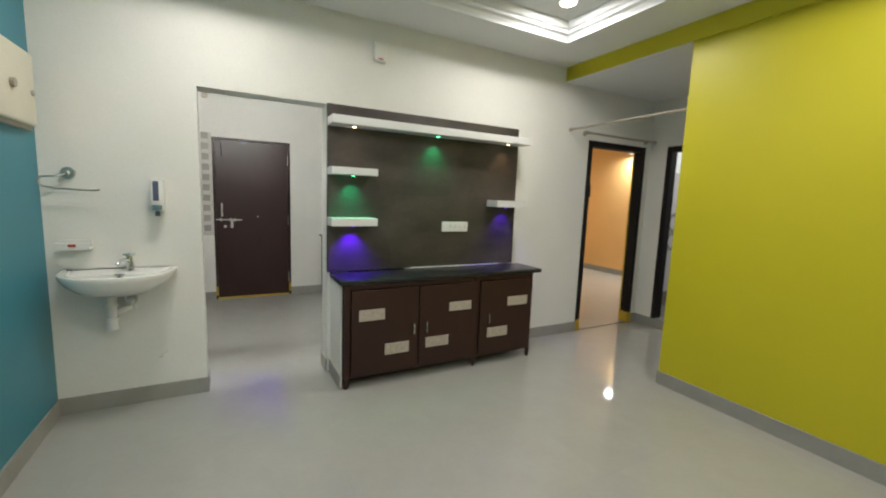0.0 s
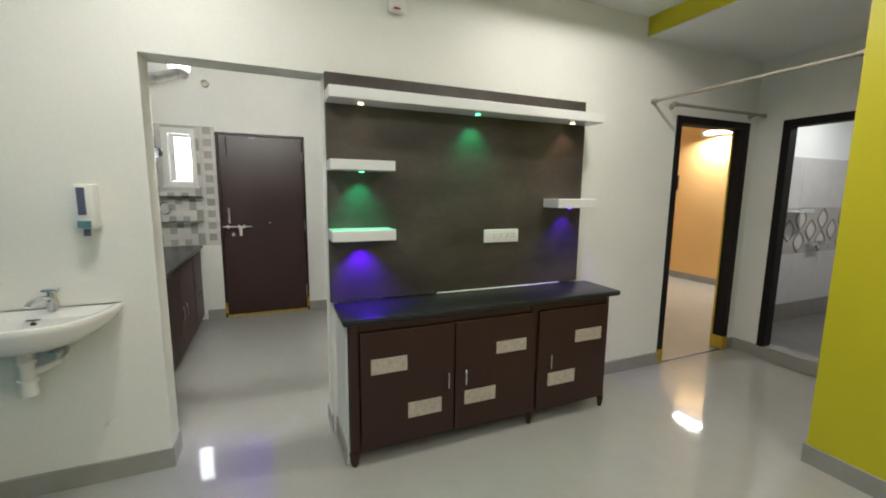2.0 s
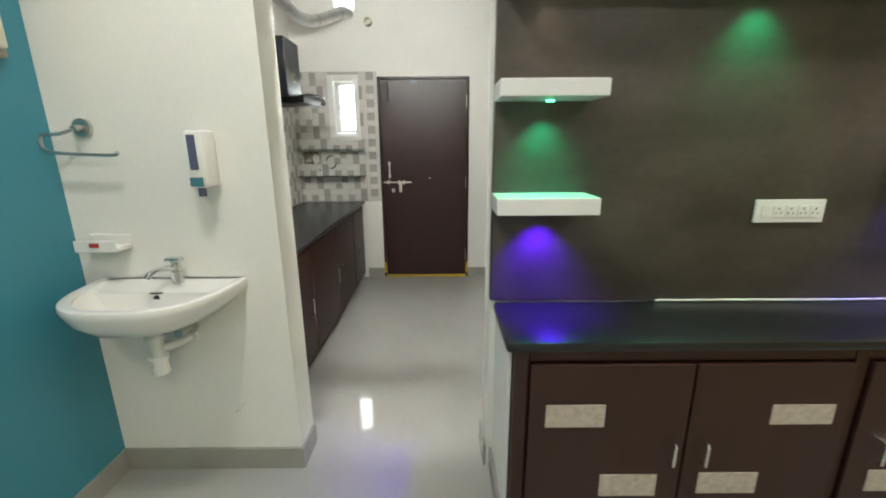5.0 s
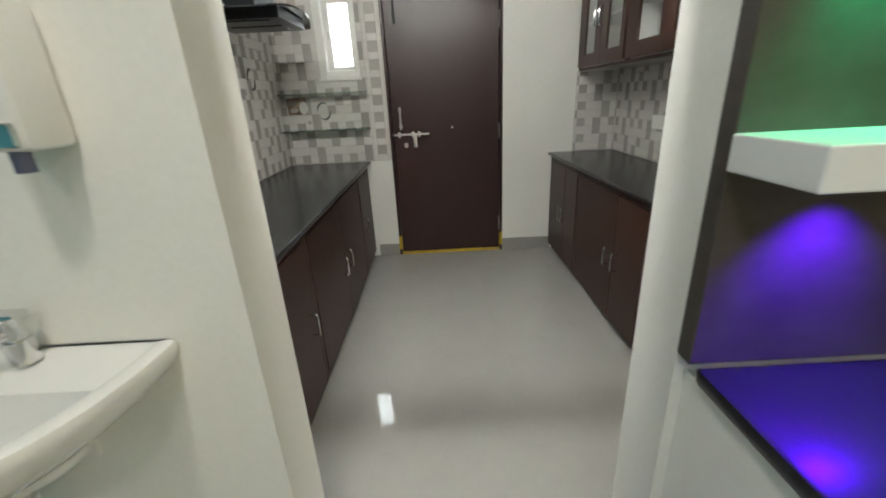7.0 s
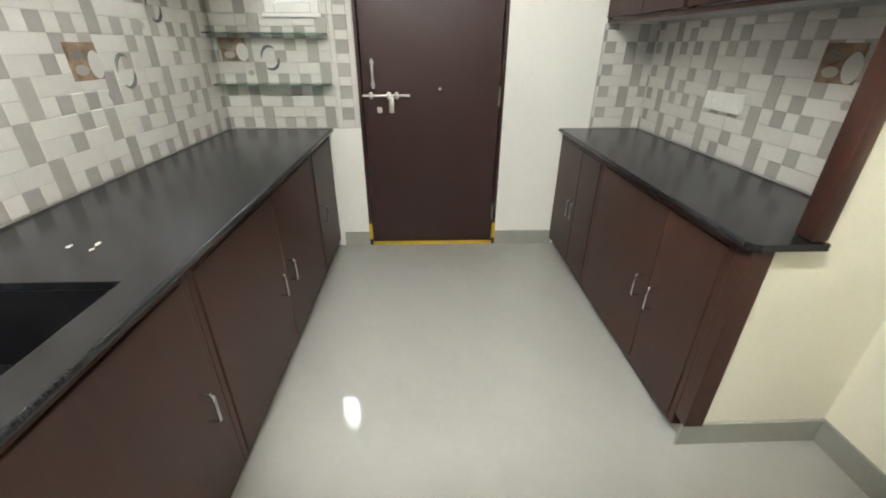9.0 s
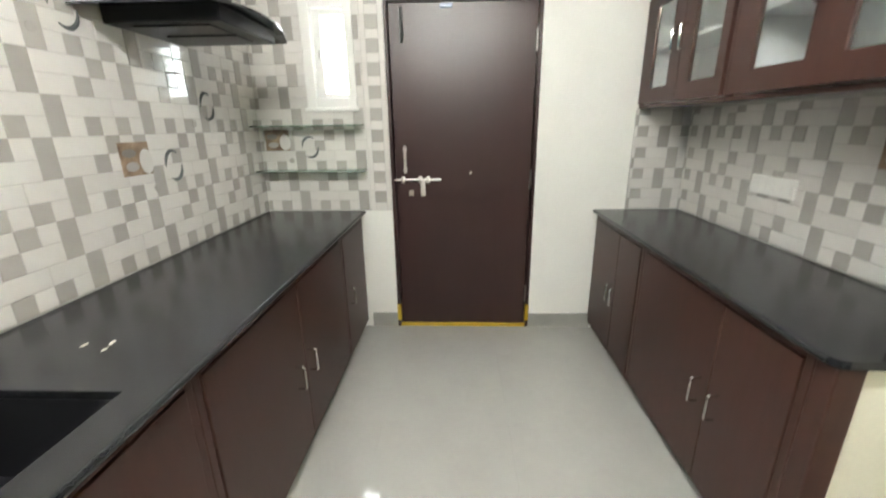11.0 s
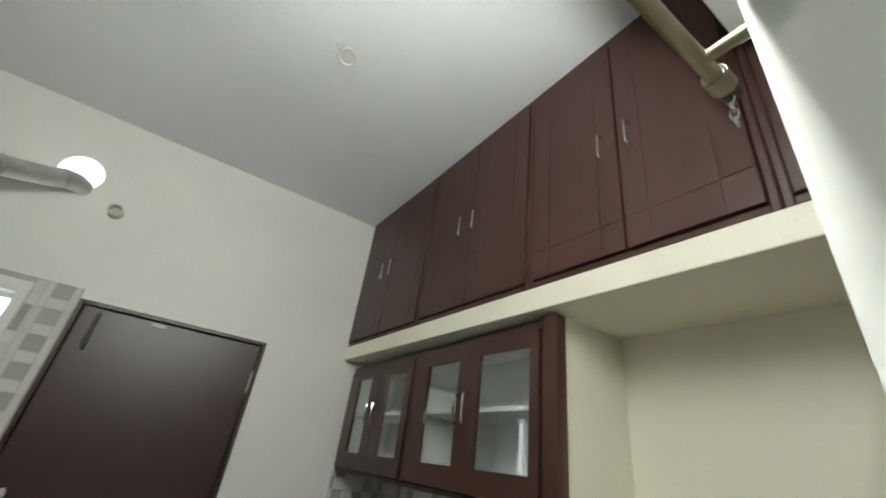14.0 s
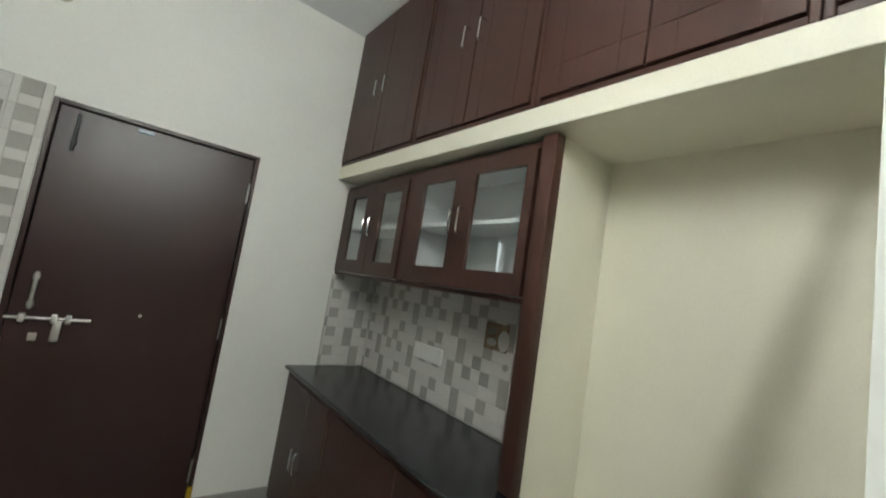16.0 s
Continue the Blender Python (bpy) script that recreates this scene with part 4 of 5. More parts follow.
def loft_unit(y0, y1, split, label, hpos):
    e = thing("loft_cabinet", label, "cabinet", "loft cabinets", at=((LX + XKR) / 2, (y0 + y1) / 2, LZ))
    under(e, "carcass", boxes((LX + 0.03, XKR - 0.001, y0 + 0.001, y1 - 0.001, LZ + 0.001, 3.098)), WOOD)
    for s in ((LX + 0.004, LX + 0.029, y0 + 0.001, y0 + 0.022, LZ + 0.001, 3.098), (LX + 0.004, LX + 0.029, y1 - 0.022, y1 - 0.001, LZ + 0.001, 3.098), (LX + 0.004, LX + 0.029, y0 + 0.022, y1 - 0.022, 3.06, 3.098), (LX + 0.004, LX + 0.029, y0 + 0.022, y1 - 0.022, LZ + 0.001, LZ + 0.024)):
        under(e, "frame_rail", boxes(s, bevel=0.004), WOOD)
    spans = [(y0 + 0.024, split - 0.004), (split + 0.004, y1 - 0.024)] if split else [(y0 + 0.024, y1 - 0.024)]
    for (d0, d1), hy in zip(spans, hpos):
        zb, zt = LZ + 0.027, 3.056
        dr = under(e, "door", grooved_door(d0, d1, zb, zt) if split else boxes((LX - 0.004, LX + 0.012, d0, d1, zb, zt), bevel=0.003), WOOD, "grooved dark brown door" if split else "plain dark brown panel")
        if hy:
            handle(dr, Vector((LX - 0.008, hy, 2.55)) - Vector(e.location), (0, 0, 1), 0.098, (-1, 0, 0))


loft_unit(5.30, YF - 0.001, 5.725, "dark brown two door loft cabinet by the far wall", [5.675, 5.775])
loft_unit(4.53, 5.30, 4.91, "dark brown two door loft cabinet in the middle of the row", [4.865, 4.965])
loft_unit(3.775, 4.53, 4.14, "dark brown two door loft cabinet with grooved doors", [4.09, 4.19])
loft_unit(YK + 0.001, 3.775, None, "narrow dark brown loft panel by the passage wall", [None])

# the loft slab runs slightly out of level and out of square with the wall
LOFT_TURN = Matrix.Translation((LX, YF, LZ + 0.035)) @ Matrix.Rotation(radians(1.1), 4, "Z") @ Matrix.Rotation(radians(0.78), 4, "X") @ Matrix.Translation((-LX, -YF, -LZ))
for ob in [o for o in bpy.data.objects if o.parent is None and o.name.split(".")[0] in ("slab_loft", "loft_cabinet")]:
    ob.matrix_world = LOFT_TURN @ Matrix.Translation(ob.location)

# curtain rod over the passage, kitchen side
e = curtain_rod("curtain_rod", (0.02, 3.71, 2.145), (1.262, 3.71, 2.145), "beige metal curtain rod with a hanging chain over the passage", (0, -0.109, 0), 0.0135, BRASS)
bm = bmesh.new()
cyl(bm, (1.297, 3.71, 2.145), (1.32, 3.71, 2.145), 0.0185, 16, 0.016)
under(e, "rubber_cap", bm, BLACK, "black rubber end cap", smooth=True)
bm = bmesh.new()
cyl(bm, (1.2605, 3.71, 2.145), (1.268, 3.71, 2.145), 0.0185, 16)
under(e, "collar", bm, CHROME, "chrome collar", smooth=True)
for k in range(4):
    bm = bmesh.new()
    pts = [(1.305 + (0.006 * math.cos(a) if k % 2 else 0), 3.71 + (0 if k % 2 else 0.006 * math.cos(a)), 2.122 - 0.017 * k + 0.011 * math.sin(a)) for a in np.linspace(0, 2 * math.pi, 13)]
    tube(bm, pts, 0.0018, 6)
    under(e, "chain_link", bm, CHROME, smooth=True)

# chimney hood
hd = thing("chimney_hood", "black kitchen chimney hood with a curved glass canopy", "hood", at=(-0.44, 5.355, 1.72))
under(hd, "chimney_box", boxes((XKL + 0.001, -0.297, 5.2, 5.512, 1.79, 2.2), bevel=0.004), HOOD_BLACK)
bm = bmesh.new()
n = 24
top, bot = [], []
for k in range(n + 1):
    u = -1 + 2 * k / n
    y = 5.355 + 0.36 * u
    x1 = -0.10 - 0.06 * u * u
    z = 1.792 - 0.034 * abs(u) ** 3
    top.append([bm.verts.new((x, y, z)) for x in (XKL + 0.002, x1)])
    bot.append([bm.verts.new((x, y, z - 0.007)) for x in (XKL + 0.002, x1)])
for k in range(n):
    bm.faces.new((top[k][0], top[k][1], top[k + 1][1], top[k + 1][0]))
    bm.faces.new((bot[k][0], bot[k + 1][0], bot[k + 1][1], bot[k][1]))
    bm.faces.new((top[k][1], bot[k][1], bot[k + 1][1], top[k + 1][1]))
    bm.faces.new((top[k][0], top[k + 1][0], bot[k + 1][0], bot[k][0]))
for q in (0, n):
    bm.faces.new((top[q][0], top[q][1], bot[q][1], bot[q][0]))
under(hd, "glass_canopy", bm, HOOD_GLASS, "curved black glass canopy", smooth=True)
under(hd, "underside_body", boxes((XKL + 0.001, -0.16, 5.13, 5.58, 1.725, 1.782), bevel=0.006), HOOD_BLACK)
for by in (5.24, 5.42):
    under(hd, "baffle_filter", boxes((XKL + 0.08, -0.22, by - 0.07, by + 0.07, 1.719, 1.7245), bevel=0.002), HOOD_BLACK, "dark baffle filter")
bm = bmesh.new()
cyl(bm, (-0.44, 5.17, 1.786), (-0.44, 5.17, 1.80), 0.009, 12)
under(hd, "glass_stud", bm, CHROME, smooth=True)
bm = bmesh.new()
cyl(bm, (-0.2965, 5.36, 1.93), (-0.2935, 5.36, 1.93), 0.036, 24)
under(hd, "badge", bm, node_mat("badge_olive", (0.25, 0.27, 0.05), 0.4), "round olive badge")
bm = bmesh.new()
cyl(bm, (-0.2935, 5.36, 1.93), (-0.2925, 5.36, 1.93), 0.027, 24)
under(hd, "badge_face", bm, HOOD_BLACK)
dc = thing("exhaust_duct", "flexible corrugated aluminium exhaust duct running to the wall hole", "duct", at=(-0.507, 5.33, 2.2))
bm = bmesh.new()
path = smooth_path([(-0.507, 5.33, 2.202), (-0.512, 5.33, 2.40), (-0.503, 5.36, 2.545), (-0.465, 5.46, 2.60), (-0.41, 5.60, 2.54), (-0.35, 5.74, 2.478), (-0.27, 5.89, 2.48), (-0.15, 6.03, 2.55), (-0.045, 6.12, 2.615), (0.0, 6.19, 2.62)], 36)
steps = len(path) - 1
tube(bm, path, [0.065 - 0.017 * min(1.0, k / (0.6 * steps)) + (0.0011 if (k // 2) % 2 else 0.0) for k in range(steps + 1)], 28)
under(dc, "hose", bm, DUCT, smooth=True)
bm = bmesh.new()
cyl(bm, (-0.507, 5.33, 2.2005), (-0.507, 5.33, 2.226), 0.0705, 28)
under(dc, "collar", bm, STEEL, "steel collar on the hood", smooth=True)
for k in (int(steps * 0.70), int(steps * 0.86)):
    bm = bmesh.new()
    d = (path[k + 1] - path[k - 1]).normalized() * 0.004
    cyl(bm, path[k] - d, path[k] + d, 0.0512, 28)
    under(dc, "clamp_ring", bm, STEEL, "thin steel clamp ring", smooth=True)
bm = bmesh.new()
tube(bm, smooth_path([(XKL + 0.008, 4.97, 3.05), (XKL + 0.01, 4.985, 2.5), (XKL + 0.012, 4.985, 2.28), (XKL + 0.013, 5.06, 2.18), (XKL + 0.014, 5.15, 2.12), (XKL + 0.03, 5.198, 2.11)], 8), 0.005, 8)
solid("power_cable", bm, BLACK, "thin black power cable hanging down to the hood", "cable", smooth=True)
pv = thing("pipe_stub", "short open grey plastic pipe stub in the wall", "pipe", at=(0.18, YF, 2.54))
bm = bmesh.new()
n = 24
prof = [(0.036, 0.0), (0.036, -0.05), (0.028, -0.05), (0.028, 0.0)]
lp = [[bm.verts.new((r * math.cos(2 * math.pi * k / n), y, r * math.sin(2 * math.pi * k / n))) for r, y in prof] for k in range(n)]
for a, b in zip(lp, lp[1:] + lp[:1]):
    for i in range(3):
        bm.faces.new((a[i], a[i + 1], b[i + 1], b[i]))
part("sleeve", bm, OLD_PLASTIC, pv, smooth=True)
bm = bmesh.new()
cyl(bm, (0, -0.012, 0), (0, -0.002, 0), 0.0278, 20)
part("plug", bm, OLD_PLASTIC, pv)
hk = thing("ceiling_hook", "white ceiling fan hook with a small ring", "hook", at=(0.85, 4.86, 3.1))
bm = bmesh.new()
tube(bm, [(0.036 * math.cos(a) + 0.028, 0.012 + 0.034 * math.sin(a), -0.02 - 0.012 * math.sin(a)) for a in np.linspace(0, 2 * math.pi, 25)], 0.005, 8)
part("ring", bm, OLD_PLASTIC, hk, smooth=True)
part("clip", boxes((-0.04, -0.022, -0.035, 0.035, -0.024, -0.0005), bevel=0.004), PLASTIC, hk)

# glass shelves in the far corner
for z in (1.372, 1.106):
    gs = thing("glass_shelf", "narrow green tinted glass shelf on steel clips", "shelf", "glass shelves", at=(-0.25, YF, z))
    under(gs, "glass", boxes((XKL + 0.012, 0.085, 6.045, YF - 0.012, z - 0.004, z + 0.004), bevel=0.001), SHELF_GLASS)
    for x in (-0.45, -0.02):
        under(gs, "clip", boxes((x - 0.012, x + 0.012, 6.125, YF - 0.0105, z - 0.016, z - 0.0045), bevel=0.002), STEEL)
e = thing("switch_plate", "white modular switch plate on the tiled wall", "switch plate", at=(2.05, 5.41, 1.05))
under(e, "plate", boxes((2.030, 2.0455, 5.284, 5.539, 1.05, 1.132), bevel=0.003), PLASTIC)
for k in range(5):
    under(e, "switch", boxes((2.0265, 2.0295, 5.298 + k * 0.046, 5.336 + k * 0.046, 1.068, 1.114), bevel=0.002), PLASTIC)

# tile grounds, set into the walls
structure("wall_tile_west", boxes((XKL, XKL + 0.004, YK, YF - 0.004, 0.838, 2.11)), GROUT, "patterned white and taupe glazed wall tile")
structure("wall_tile_north", boxes((XKL + 0.004, -0.253, YF - 0.004, YF, 0.838, 2.105), (-0.253, 0.053, YF - 0.004, YF, 0.838, 1.474), (-0.253, 0.053, YF - 0.004, YF, 2.079, 2.105), (0.053, KD_L - 0.002, YF - 0.004, YF, 0.838, 2.105)), GROUT, "patterned white and taupe glazed wall tile")
structure("wall_tile_east", boxes((2.05, XKR - 0.001, 4.501, YF - 0.001, 0.838, 2.018)), GROUT, "patterned white and taupe glazed wall tile")
structure("wall_tile_north_east", boxes((1.724, 2.05, YF - 0.004, YF, 0.838, 1.44)), GROUT, "patterned white and taupe glazed wall tile")

for fx, fy, fr, sd in ((-0.297, 4.474, 0.007, 3), (-0.234, 4.488, 0.007, 4), (-0.226, 4.452, 0.005, 5)):
    random.seed(sd)
    bm = bmesh.new()
    n = 9
    rim = [(fr * random.uniform(0.5, 1.2) * math.cos(2 * math.pi * k / n), 2.2 * fr * random.uniform(0.5, 1.1) * math.sin(2 * math.pi * k / n)) for k in range(n)]
    lo, hi = [[bm.verts.new((fx + x * q, fy + y * q, z)) for x, y in rim] for q, z in ((1.0, 0.8372), (0.8, 0.839))]
    bm.faces.new(lo)
    bm.faces.new(hi)
    for k in range(n):
        bm.faces.new((lo[k], lo[(k + 1) % n], hi[(k + 1) % n], hi[k]))
    solid("plaster_fleck", bm, OLD_PLASTIC, "dried white plaster fleck on the black worktop", "plaster fleck", "plaster flecks")

# ---- wall tiles, piece by piece ----
CELL, Z_TILE = 0.064, 0.845
# taupe cells of the printed field, bottom row first; six columns and four rows repeat
FIELD = [(1, 3), (1, 4), (0,), (0, 2, 4)]
TURNED = [tuple(sorted((6 - c) % 6 for c in FIELD[3 - r])) for r in range(4)]


def tile_verts(w, h, t=0.004, c=0.0025, g=0.0007):
    x0, x1, y0, y1 = g, w - g, g, h - g
    return [(x0, y0, 0), (x1, y0, 0), (x1, y1, 0), (x0, y1, 0), (x0, y0, t - c * 0.6), (x1, y0, t - c * 0.6), (x1, y1, t - c * 0.6), (x0, y1, t - c * 0.6),
            (x0 + c, y0 + c, t), (x1 - c, y0 + c, t), (x1 - c, y1 - c, t), (x0 + c, y1 - c, t)]


TILE_FACES = [(8, 9, 10, 11)] + [(i, (i + 1) % 4, 4 + (i + 1) % 4, 4 + i) for i in range(4)] + [(4 + i, 4 + (i + 1) % 4, 8 + (i + 1) % 4, 8 + i) for i in range(4)]
tile_meshes = {}


def tile_mesh(w, h, mat):
    key = (round(w, 4), round(h, 4), mat.name)
    if key not in tile_meshes:
        me = bpy.data.meshes.new("tile")
        me.from_pydata(tile_verts(w, h), [], TILE_FACES)
        me.materials.append(mat)
        tile_meshes[key] = me
    return tile_meshes[key]


def motif_pieces(cols, rows, shift, field):
    """Taupe uprights and squares with white bricks between: col, row, width, height, taupe or not."""
    taupe = lambda c, r: (c + shift) % 6 in field[r % 4]
    out = []
    for r in range(rows):
        c = 0
        while c < cols:
            if taupe(c, r):
                if r % 2 == 0 and r + 1 < rows and taupe(c, r + 1):
                    out.append((c, r, 1, 2, True))
                elif r % 2 == 0 or not taupe(c, r - 1):
                    out.append((c, r, 1, 1, True))
                c += 1
            else:
                w = 1
                while w < 3 and c + w < cols and not taupe(c + w, r):
                    w += 1
                out.append((c, r, w, 1, False))
                c += w
    return out


def lay(parent, origin, u, n, pieces, cw, ch, span, top, hole=None, near=None):
    """Lay pieces from origin along u and up, facing n, cut to span and top and round a hole; those outside near are joined into one mesh."""
    u, n = Vector(u), Vector(n)
    up = Vector((0, 0, 1))
    verts, faces, mats = [], [], []
    for c, r, w, h, taupe in pieces:
        v0, v1 = r * ch, min((r + h) * ch, top)
        cuts = [(max(c * cw, span[0]), min((c + w) * cw, span[1]))]
        if hole and hole[2] < (v0 + v1) / 2 < hole[3]:
            a, b = cuts[0]
            cuts = [(a, min(b, hole[0])), (max(a, hole[1]), b)]
        for a, b in cuts:
            if b - a < 0.006 or v1 - v0 < 0.006:
                continue
            p = Vector(origin) + u * a + up * v0
            mid = p + u * ((b - a) / 2) + up * ((v1 - v0) / 2)
            m = Matrix((u, up, n)).transposed().to_4x4()
            m.translation = p
            if near is None or near(mid):
                ob = new("tile", tile_mesh(b - a, v1 - v0, TILE_G if taupe else TILE_W))
                ob.parent = parent
                ob.matrix_local = m
            else:
                k = len(verts)
                verts += [tuple(m @ Vector(q)) for q in tile_verts(b - a, v1 - v0)]
                faces += [tuple(k + i for i in f) for f in TILE_FACES]
                mats += [1 if taupe else 0] * len(TILE_FACES)
    if verts:
        me = bpy.data.meshes.new("far_tiles")
        me.from_pydata(verts, [], faces)
        me.materials.append(TILE_W)
        me.materials.append(TILE_G)
        me.polygons.foreach_set("material_index", mats)
        ob = new("far_tiles", me)
        ob.parent = parent
        ob["kind"] = "stuff"


tw = bpy.data.objects["wall_tile_west"]
lay(tw, (XKL + 0.004, 3.548, Z_TILE), (0, 1, 0), (1, 0, 0), motif_pieces(42, 20, 4, TURNED), CELL, 0.0628, (YK + 0.001 - 3.548, YF - 0.005 - 3.548), 1.26, near=lambda p: 4.45 < p.y < 5.65 and p.z < 1.85)
tn = bpy.data.objects["wall_tile_north"]
lay(tn, (-0.619, YF - 0.004, Z_TILE), (1, 0, 0), (0, -1, 0), motif_pieces(12, 20, 2, TURNED), CELL, 0.0628, (XKL + 0.0085 + 0.619, 0.0955 + 0.619), 1.26, hole=(-0.252 + 0.619, 0.052 + 0.619, 1.474 - Z_TILE, 2.079 - Z_TILE))
strip = []
for k in range(10):
    strip.append((0.096, 0.030, 0.127, False, k))
    strip.append((0.1265, 0.074, 0.052, False, k))
    strip.append((0.1265, 0.074, 0.074, True, k))
    strip.append((0.2012, 0.031, 0.127, False, k))
for x, w, h, taupe, k in strip:
    ob = new("tile", tile_mesh(w, h, TILE_G if taupe else TILE_W))
    ob.parent = tn
    m = Matrix(((1, 0, 0), (0, 0, 1), (0, -1, 0))).transposed().to_4x4()
    m.translation = (x, YF - 0.004, 0.8385 + 0.1265 * k + (0.053 if taupe else 0))
    ob.matrix_local = m
te = bpy.data.objects["wall_tile_east"]
lay(te, (2.05, 6.209, Z_TILE), (0, -1, 0), (-1, 0, 0), motif_pieces(27, 10, 3, FIELD), CELL, 0.0625, (6.209 - YF + 0.0055, 6.209 - 4.502), 1.44 - Z_TILE)
tne = bpy.data.objects["wall_tile_north_east"]
lay(tne, (1.68, YF - 0.004, Z_TILE), (1, 0, 0), (0, -1, 0), motif_pieces(6, 10, 3, FIELD), CELL, 0.0625, (1.727 - 1.68, 2.0455 - 1.68), 1.44 - Z_TILE)


def decor(parent, origin, u, n, cup=True):
    """A picture tile: brown block with a white jar, and an open dark ring beside it."""
    u, n = Vector(u), Vector(n)
    m = Matrix((u, Vector((0, 0, 1)), n)).transposed().to_4x4()
    m.translation = origin
    if cup:
        bm = bmesh.new()
        box(bm, 0, 0.15, 0, 0.125, 0.002, 0.0052, 0.001)
        bmesh.ops.transform(bm, matrix=m, verts=bm.verts)
        part("picture_tile", bm, TILE_BROWN, parent, "brown picture tile")
        for cx, cy, rx, ry, mt in ((0.125, 0.05, 0.034, 0.048, TILE_W), (0.045, 0.085, 0.035, 0.016, BATH_G), (0.05, 0.035, 0.032, 0.018, TILE_G)):
            bm = bmesh.new()
            cyl(bm, (0, 0, 0.005), (0, 0, 0.0062), 1.0, 20)
            bmesh.ops.transform(bm, matrix=m @ Matrix.Translation((cx, cy, 0)) @ Matrix.Diagonal((rx, ry, 1, 1)), verts=bm.verts)
            part("picture_shape", bm, mt, parent)
    bm = bmesh.new()
    for a0, a1 in ((0.35, 2.6), (3.5, 5.7)):
        tube(bm, [(0.28 + 0.05 * math.cos(a), 0.02 + 0.062 * math.sin(a), 0.004) for a in np.linspace(a0 + 0.6, a1 + 0.6, 14)], [0.002 + 0.006 * math.sin(math.pi * k / 13) for k in range(14)], 6)
    bmesh.ops.transform(bm, matrix=m, verts=bm.verts)
    part("picture_ring", bm, TILE_DARK, parent, smooth=True)
    bm = bmesh.new()
    cyl(bm, (0.155, -0.062, 0.003), (0.155, -0.062, 0.006), 0.016, 14)
    bmesh.ops.transform(bm, matrix=m, verts=bm.verts)
    part("picture_dot", bm, TILE_G, parent)


decor(tw, (XKL + 0.005, 5.06, 1.195), (0, 1, 0), (1, 0, 0))
decor(tw, (XKL + 0.005, 5.38, 1.45), (0, 1, 0), (1, 0, 0), False)
decor(tw, (XKL + 0.005, 4.70, 1.72), (0, 1, 0), (1, 0, 0), False)
decor(tw, (XKL + 0.005, 4.28, 1.16), (0, 1, 0), (1, 0, 0), False)
decor(tn, (-0.545, YF - 0.005, 1.225), (1, 0, 0), (0, -1, 0))
decor(te, (2.049, 4.99, 1.21), (0, -1, 0), (-1, 0, 0))

# the kitchen stands against the dividing wall
SHELL = ("wall_kitchen_west", "wall_kitchen_east", "wall_kitchen_north", "beam_kitchen", "ceiling_kitchen", "baseboard_kitchen", "door_1", "window_1", "backdrop_daylight")
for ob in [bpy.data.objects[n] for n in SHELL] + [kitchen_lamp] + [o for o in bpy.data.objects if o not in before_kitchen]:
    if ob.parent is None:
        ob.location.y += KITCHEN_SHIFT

# bathroom wall tile, band and fittings
bt = structure("wall_tile_bath", boxes((4.955, 7.149, 3.622, 3.63, 0.05, 1.85)), GROUT, "pale grey bathroom wall tile with a patterned band")
for z0, z1, mt in ((0.05, 0.254, BATH_G), (0.254, 0.815, BATH_W), (0.815, 1.315, BATH_BAND), (1.315, 1.85, BATH_W)):
    for k in range(4):
        part("tile", boxes((4.957 + 0.548 * k, 4.957 + 0.548 * (k + 1) - 0.002, 3.617, 3.6215, z0 + 0.001, z1 - 0.001), bevel=0.0008), mt, bt)
for k in range(10):
    for r in range(3):
        if r == 2 and k % 2 == 0:
            continue
        cx, cz = 5.06 + 0.21 * k, (0.94 + 0.25 * r) if k % 2 else (1.065 + 0.25 * r - 0.0)
        if not 0.93 < cz < 1.21:
            continue
        bm = bmesh.new()
        ogee = [(0.074 * math.sin(a) ** 3 + 0.022 * math.sin(a), 0.118 * math.cos(a)) for a in np.linspace(0, 2 * math.pi, 29)]
        tube(bm, [(cx + x, 3.6165, cz + z) for x, z in ogee], 0.007, 6)
        part("band_outline", bm, BATH_G, bt, smooth=True)
        bm = bmesh.new()
        bm.faces.new([bm.verts.new((cx + 0.72 * x, 3.6162, cz + 0.72 * z)) for x, z in ogee[:-1]])
        ext = bmesh.ops.extrude_face_region(bm, geom=bm.faces[:])
        bmesh.ops.translate(bm, vec=(0, 0.002, 0), verts=[v for v in ext["geom"] if isinstance(v, bmesh.types.BMVert)])
        part("band_leaf", bm, BATH_W, bt)
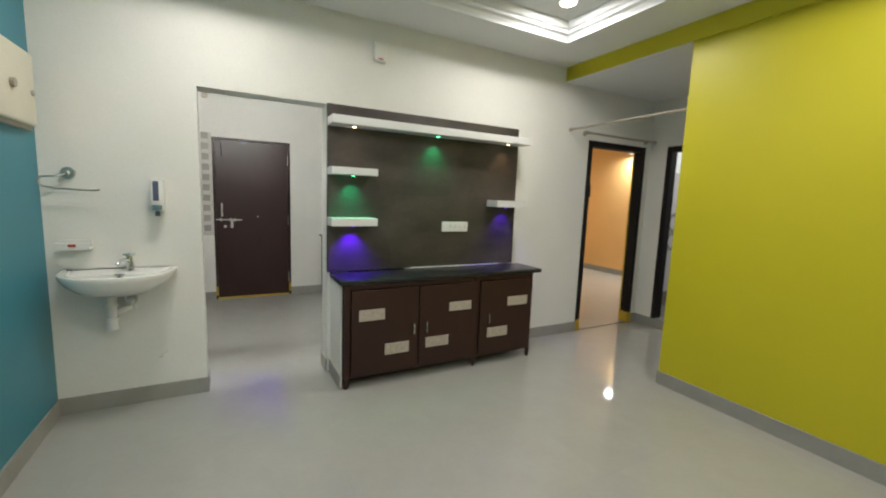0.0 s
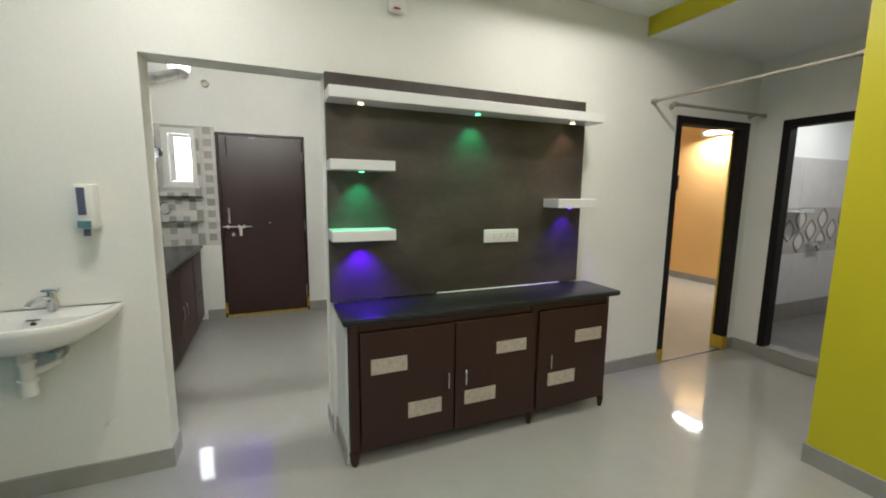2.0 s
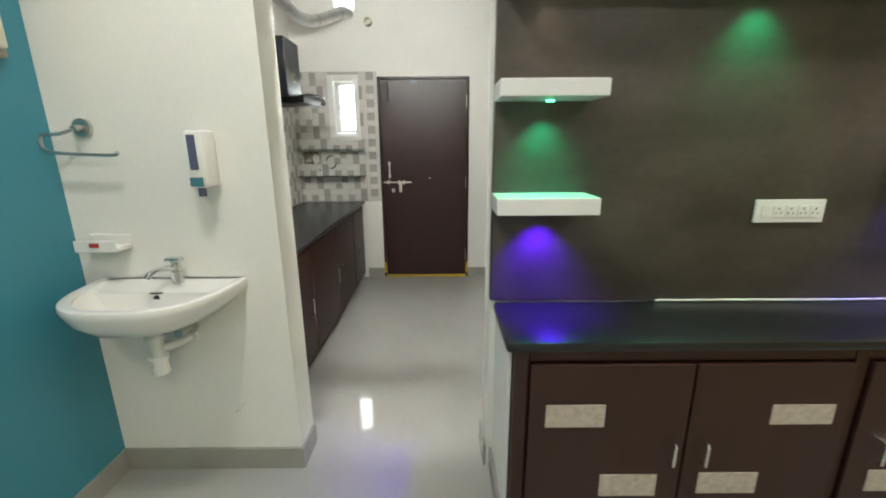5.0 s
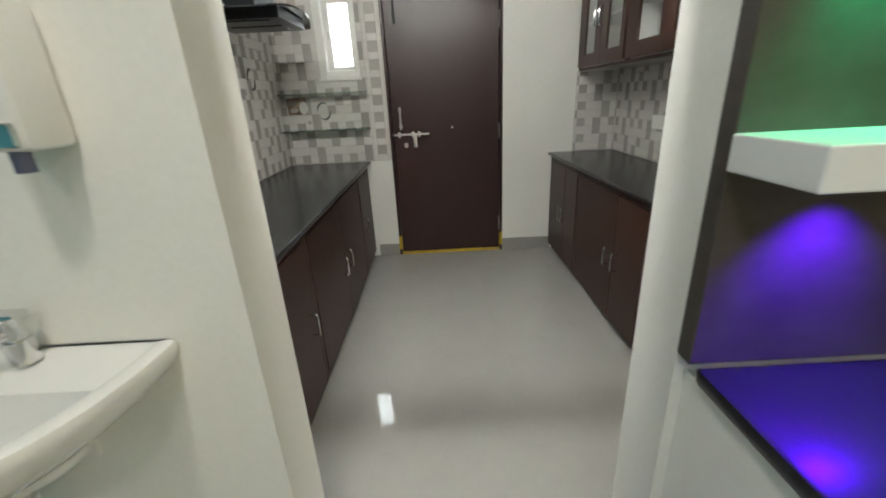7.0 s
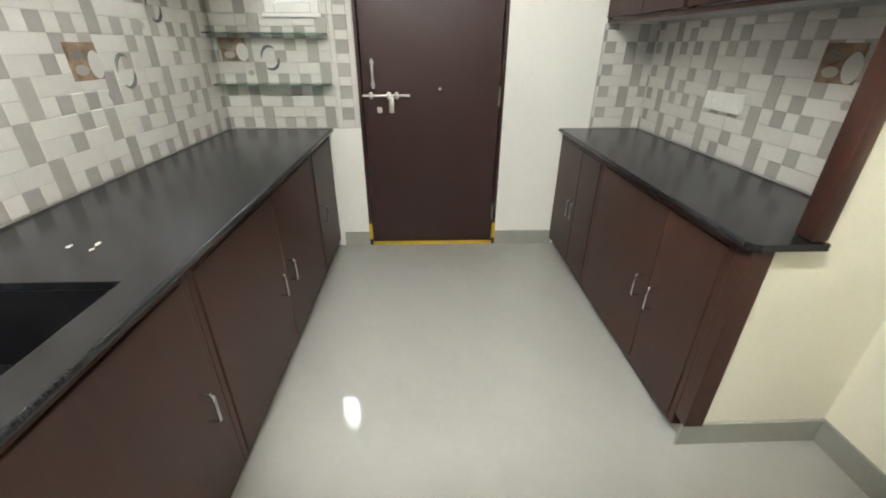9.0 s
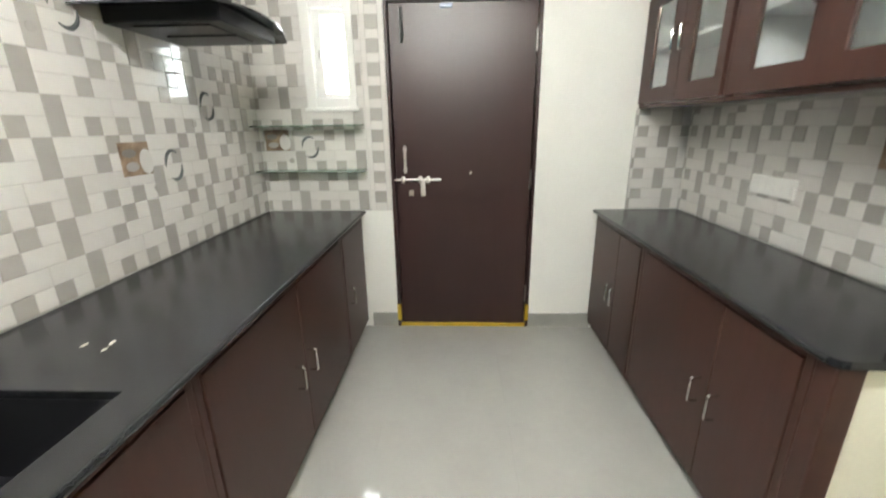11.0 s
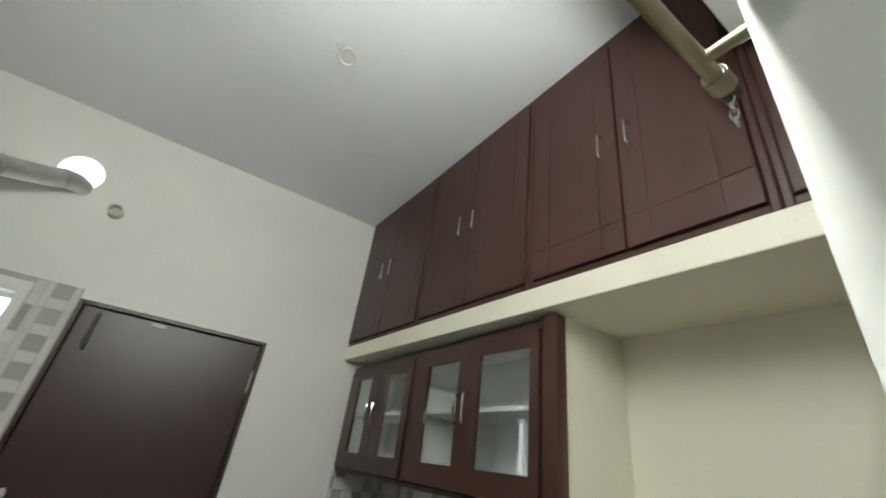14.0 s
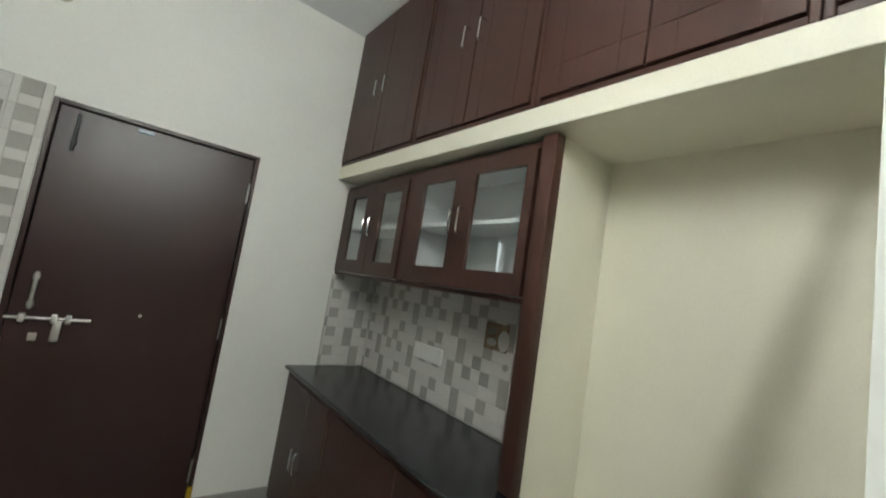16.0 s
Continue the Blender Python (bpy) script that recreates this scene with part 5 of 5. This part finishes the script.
sh = thing("shower_mixer", "chrome shower mixer on the bathroom tile", "mixer", at=(6.37, 3.617, 0.92))
bm = bmesh.new()
cyl(bm, (-0.09, -0.04, 0), (0.09, -0.04, 0), 0.022, 12)
for sx in (-0.09, 0.09):
    cyl(bm, (sx, 0, 0), (sx, -0.07, 0), 0.026, 12)
part("body", bm, CHROME, sh, smooth=True)
bm = bmesh.new()
tube(bm, smooth_path([(0, -0.05, 0), (0, -0.09, 0.02), (0, -0.14, 0.0), (0, -0.15, -0.03)], 5), 0.011, 8)
part("spout", bm, CHROME, sh, smooth=True)
sf = thing("bath_shelf", "small white corner shelf on the bathroom tile", "shelf", at=(5.94, 3.617, 1.27))
part("board", boxes((-0.12, 0.14, -0.12, -0.001, 0, 0.012), bevel=0.003), PLASTIC, sf)
part("rail", boxes((-0.12, 0.14, -0.125, -0.121, 0, 0.04), bevel=0.001), CHROME, sf)

wx = thing("wall_box", "white plastic box on the bathroom tile", "box", at=(7.02, 3.617, 1.0))
part("case", boxes((-0.075, 0.075, -0.08, -0.001, 0, 0.28), bevel=0.008), PLASTIC, wx, smooth=True)
part("seam", boxes((-0.06, 0.06, -0.0825, -0.0805, 0.06, 0.066)), GREY_PLASTIC, wx)

# ---- floor tiles ----
TILE_S = 0.6
fme = bpy.data.meshes.new("floor_tile")
fme.from_pydata([(x, y, z) for z in (0.0, 0.0044) for x, y in ((0.0001, 0.0001), (TILE_S - 0.0001, 0.0001), (TILE_S - 0.0001, TILE_S - 0.0001), (0.0001, TILE_S - 0.0001))], [],
                [(4, 5, 6, 7), (0, 1, 5, 4), (1, 2, 6, 5), (2, 3, 7, 6), (3, 0, 4, 7)])
fme.materials.append(FLOOR)
floor_ob = bpy.data.objects["floor"]
for i in range(15):
    for j in range(16):
        x, y = -0.9 + TILE_S * i, -2.65 + TILE_S * j
        if (x > 3.4 and y < 1.7) or (x < 2.9 and y > 6.3):
            continue
        ob = new("floor_tile", fme)
        ob.parent = floor_ob
        ob.location = (x, y, -0.0044)
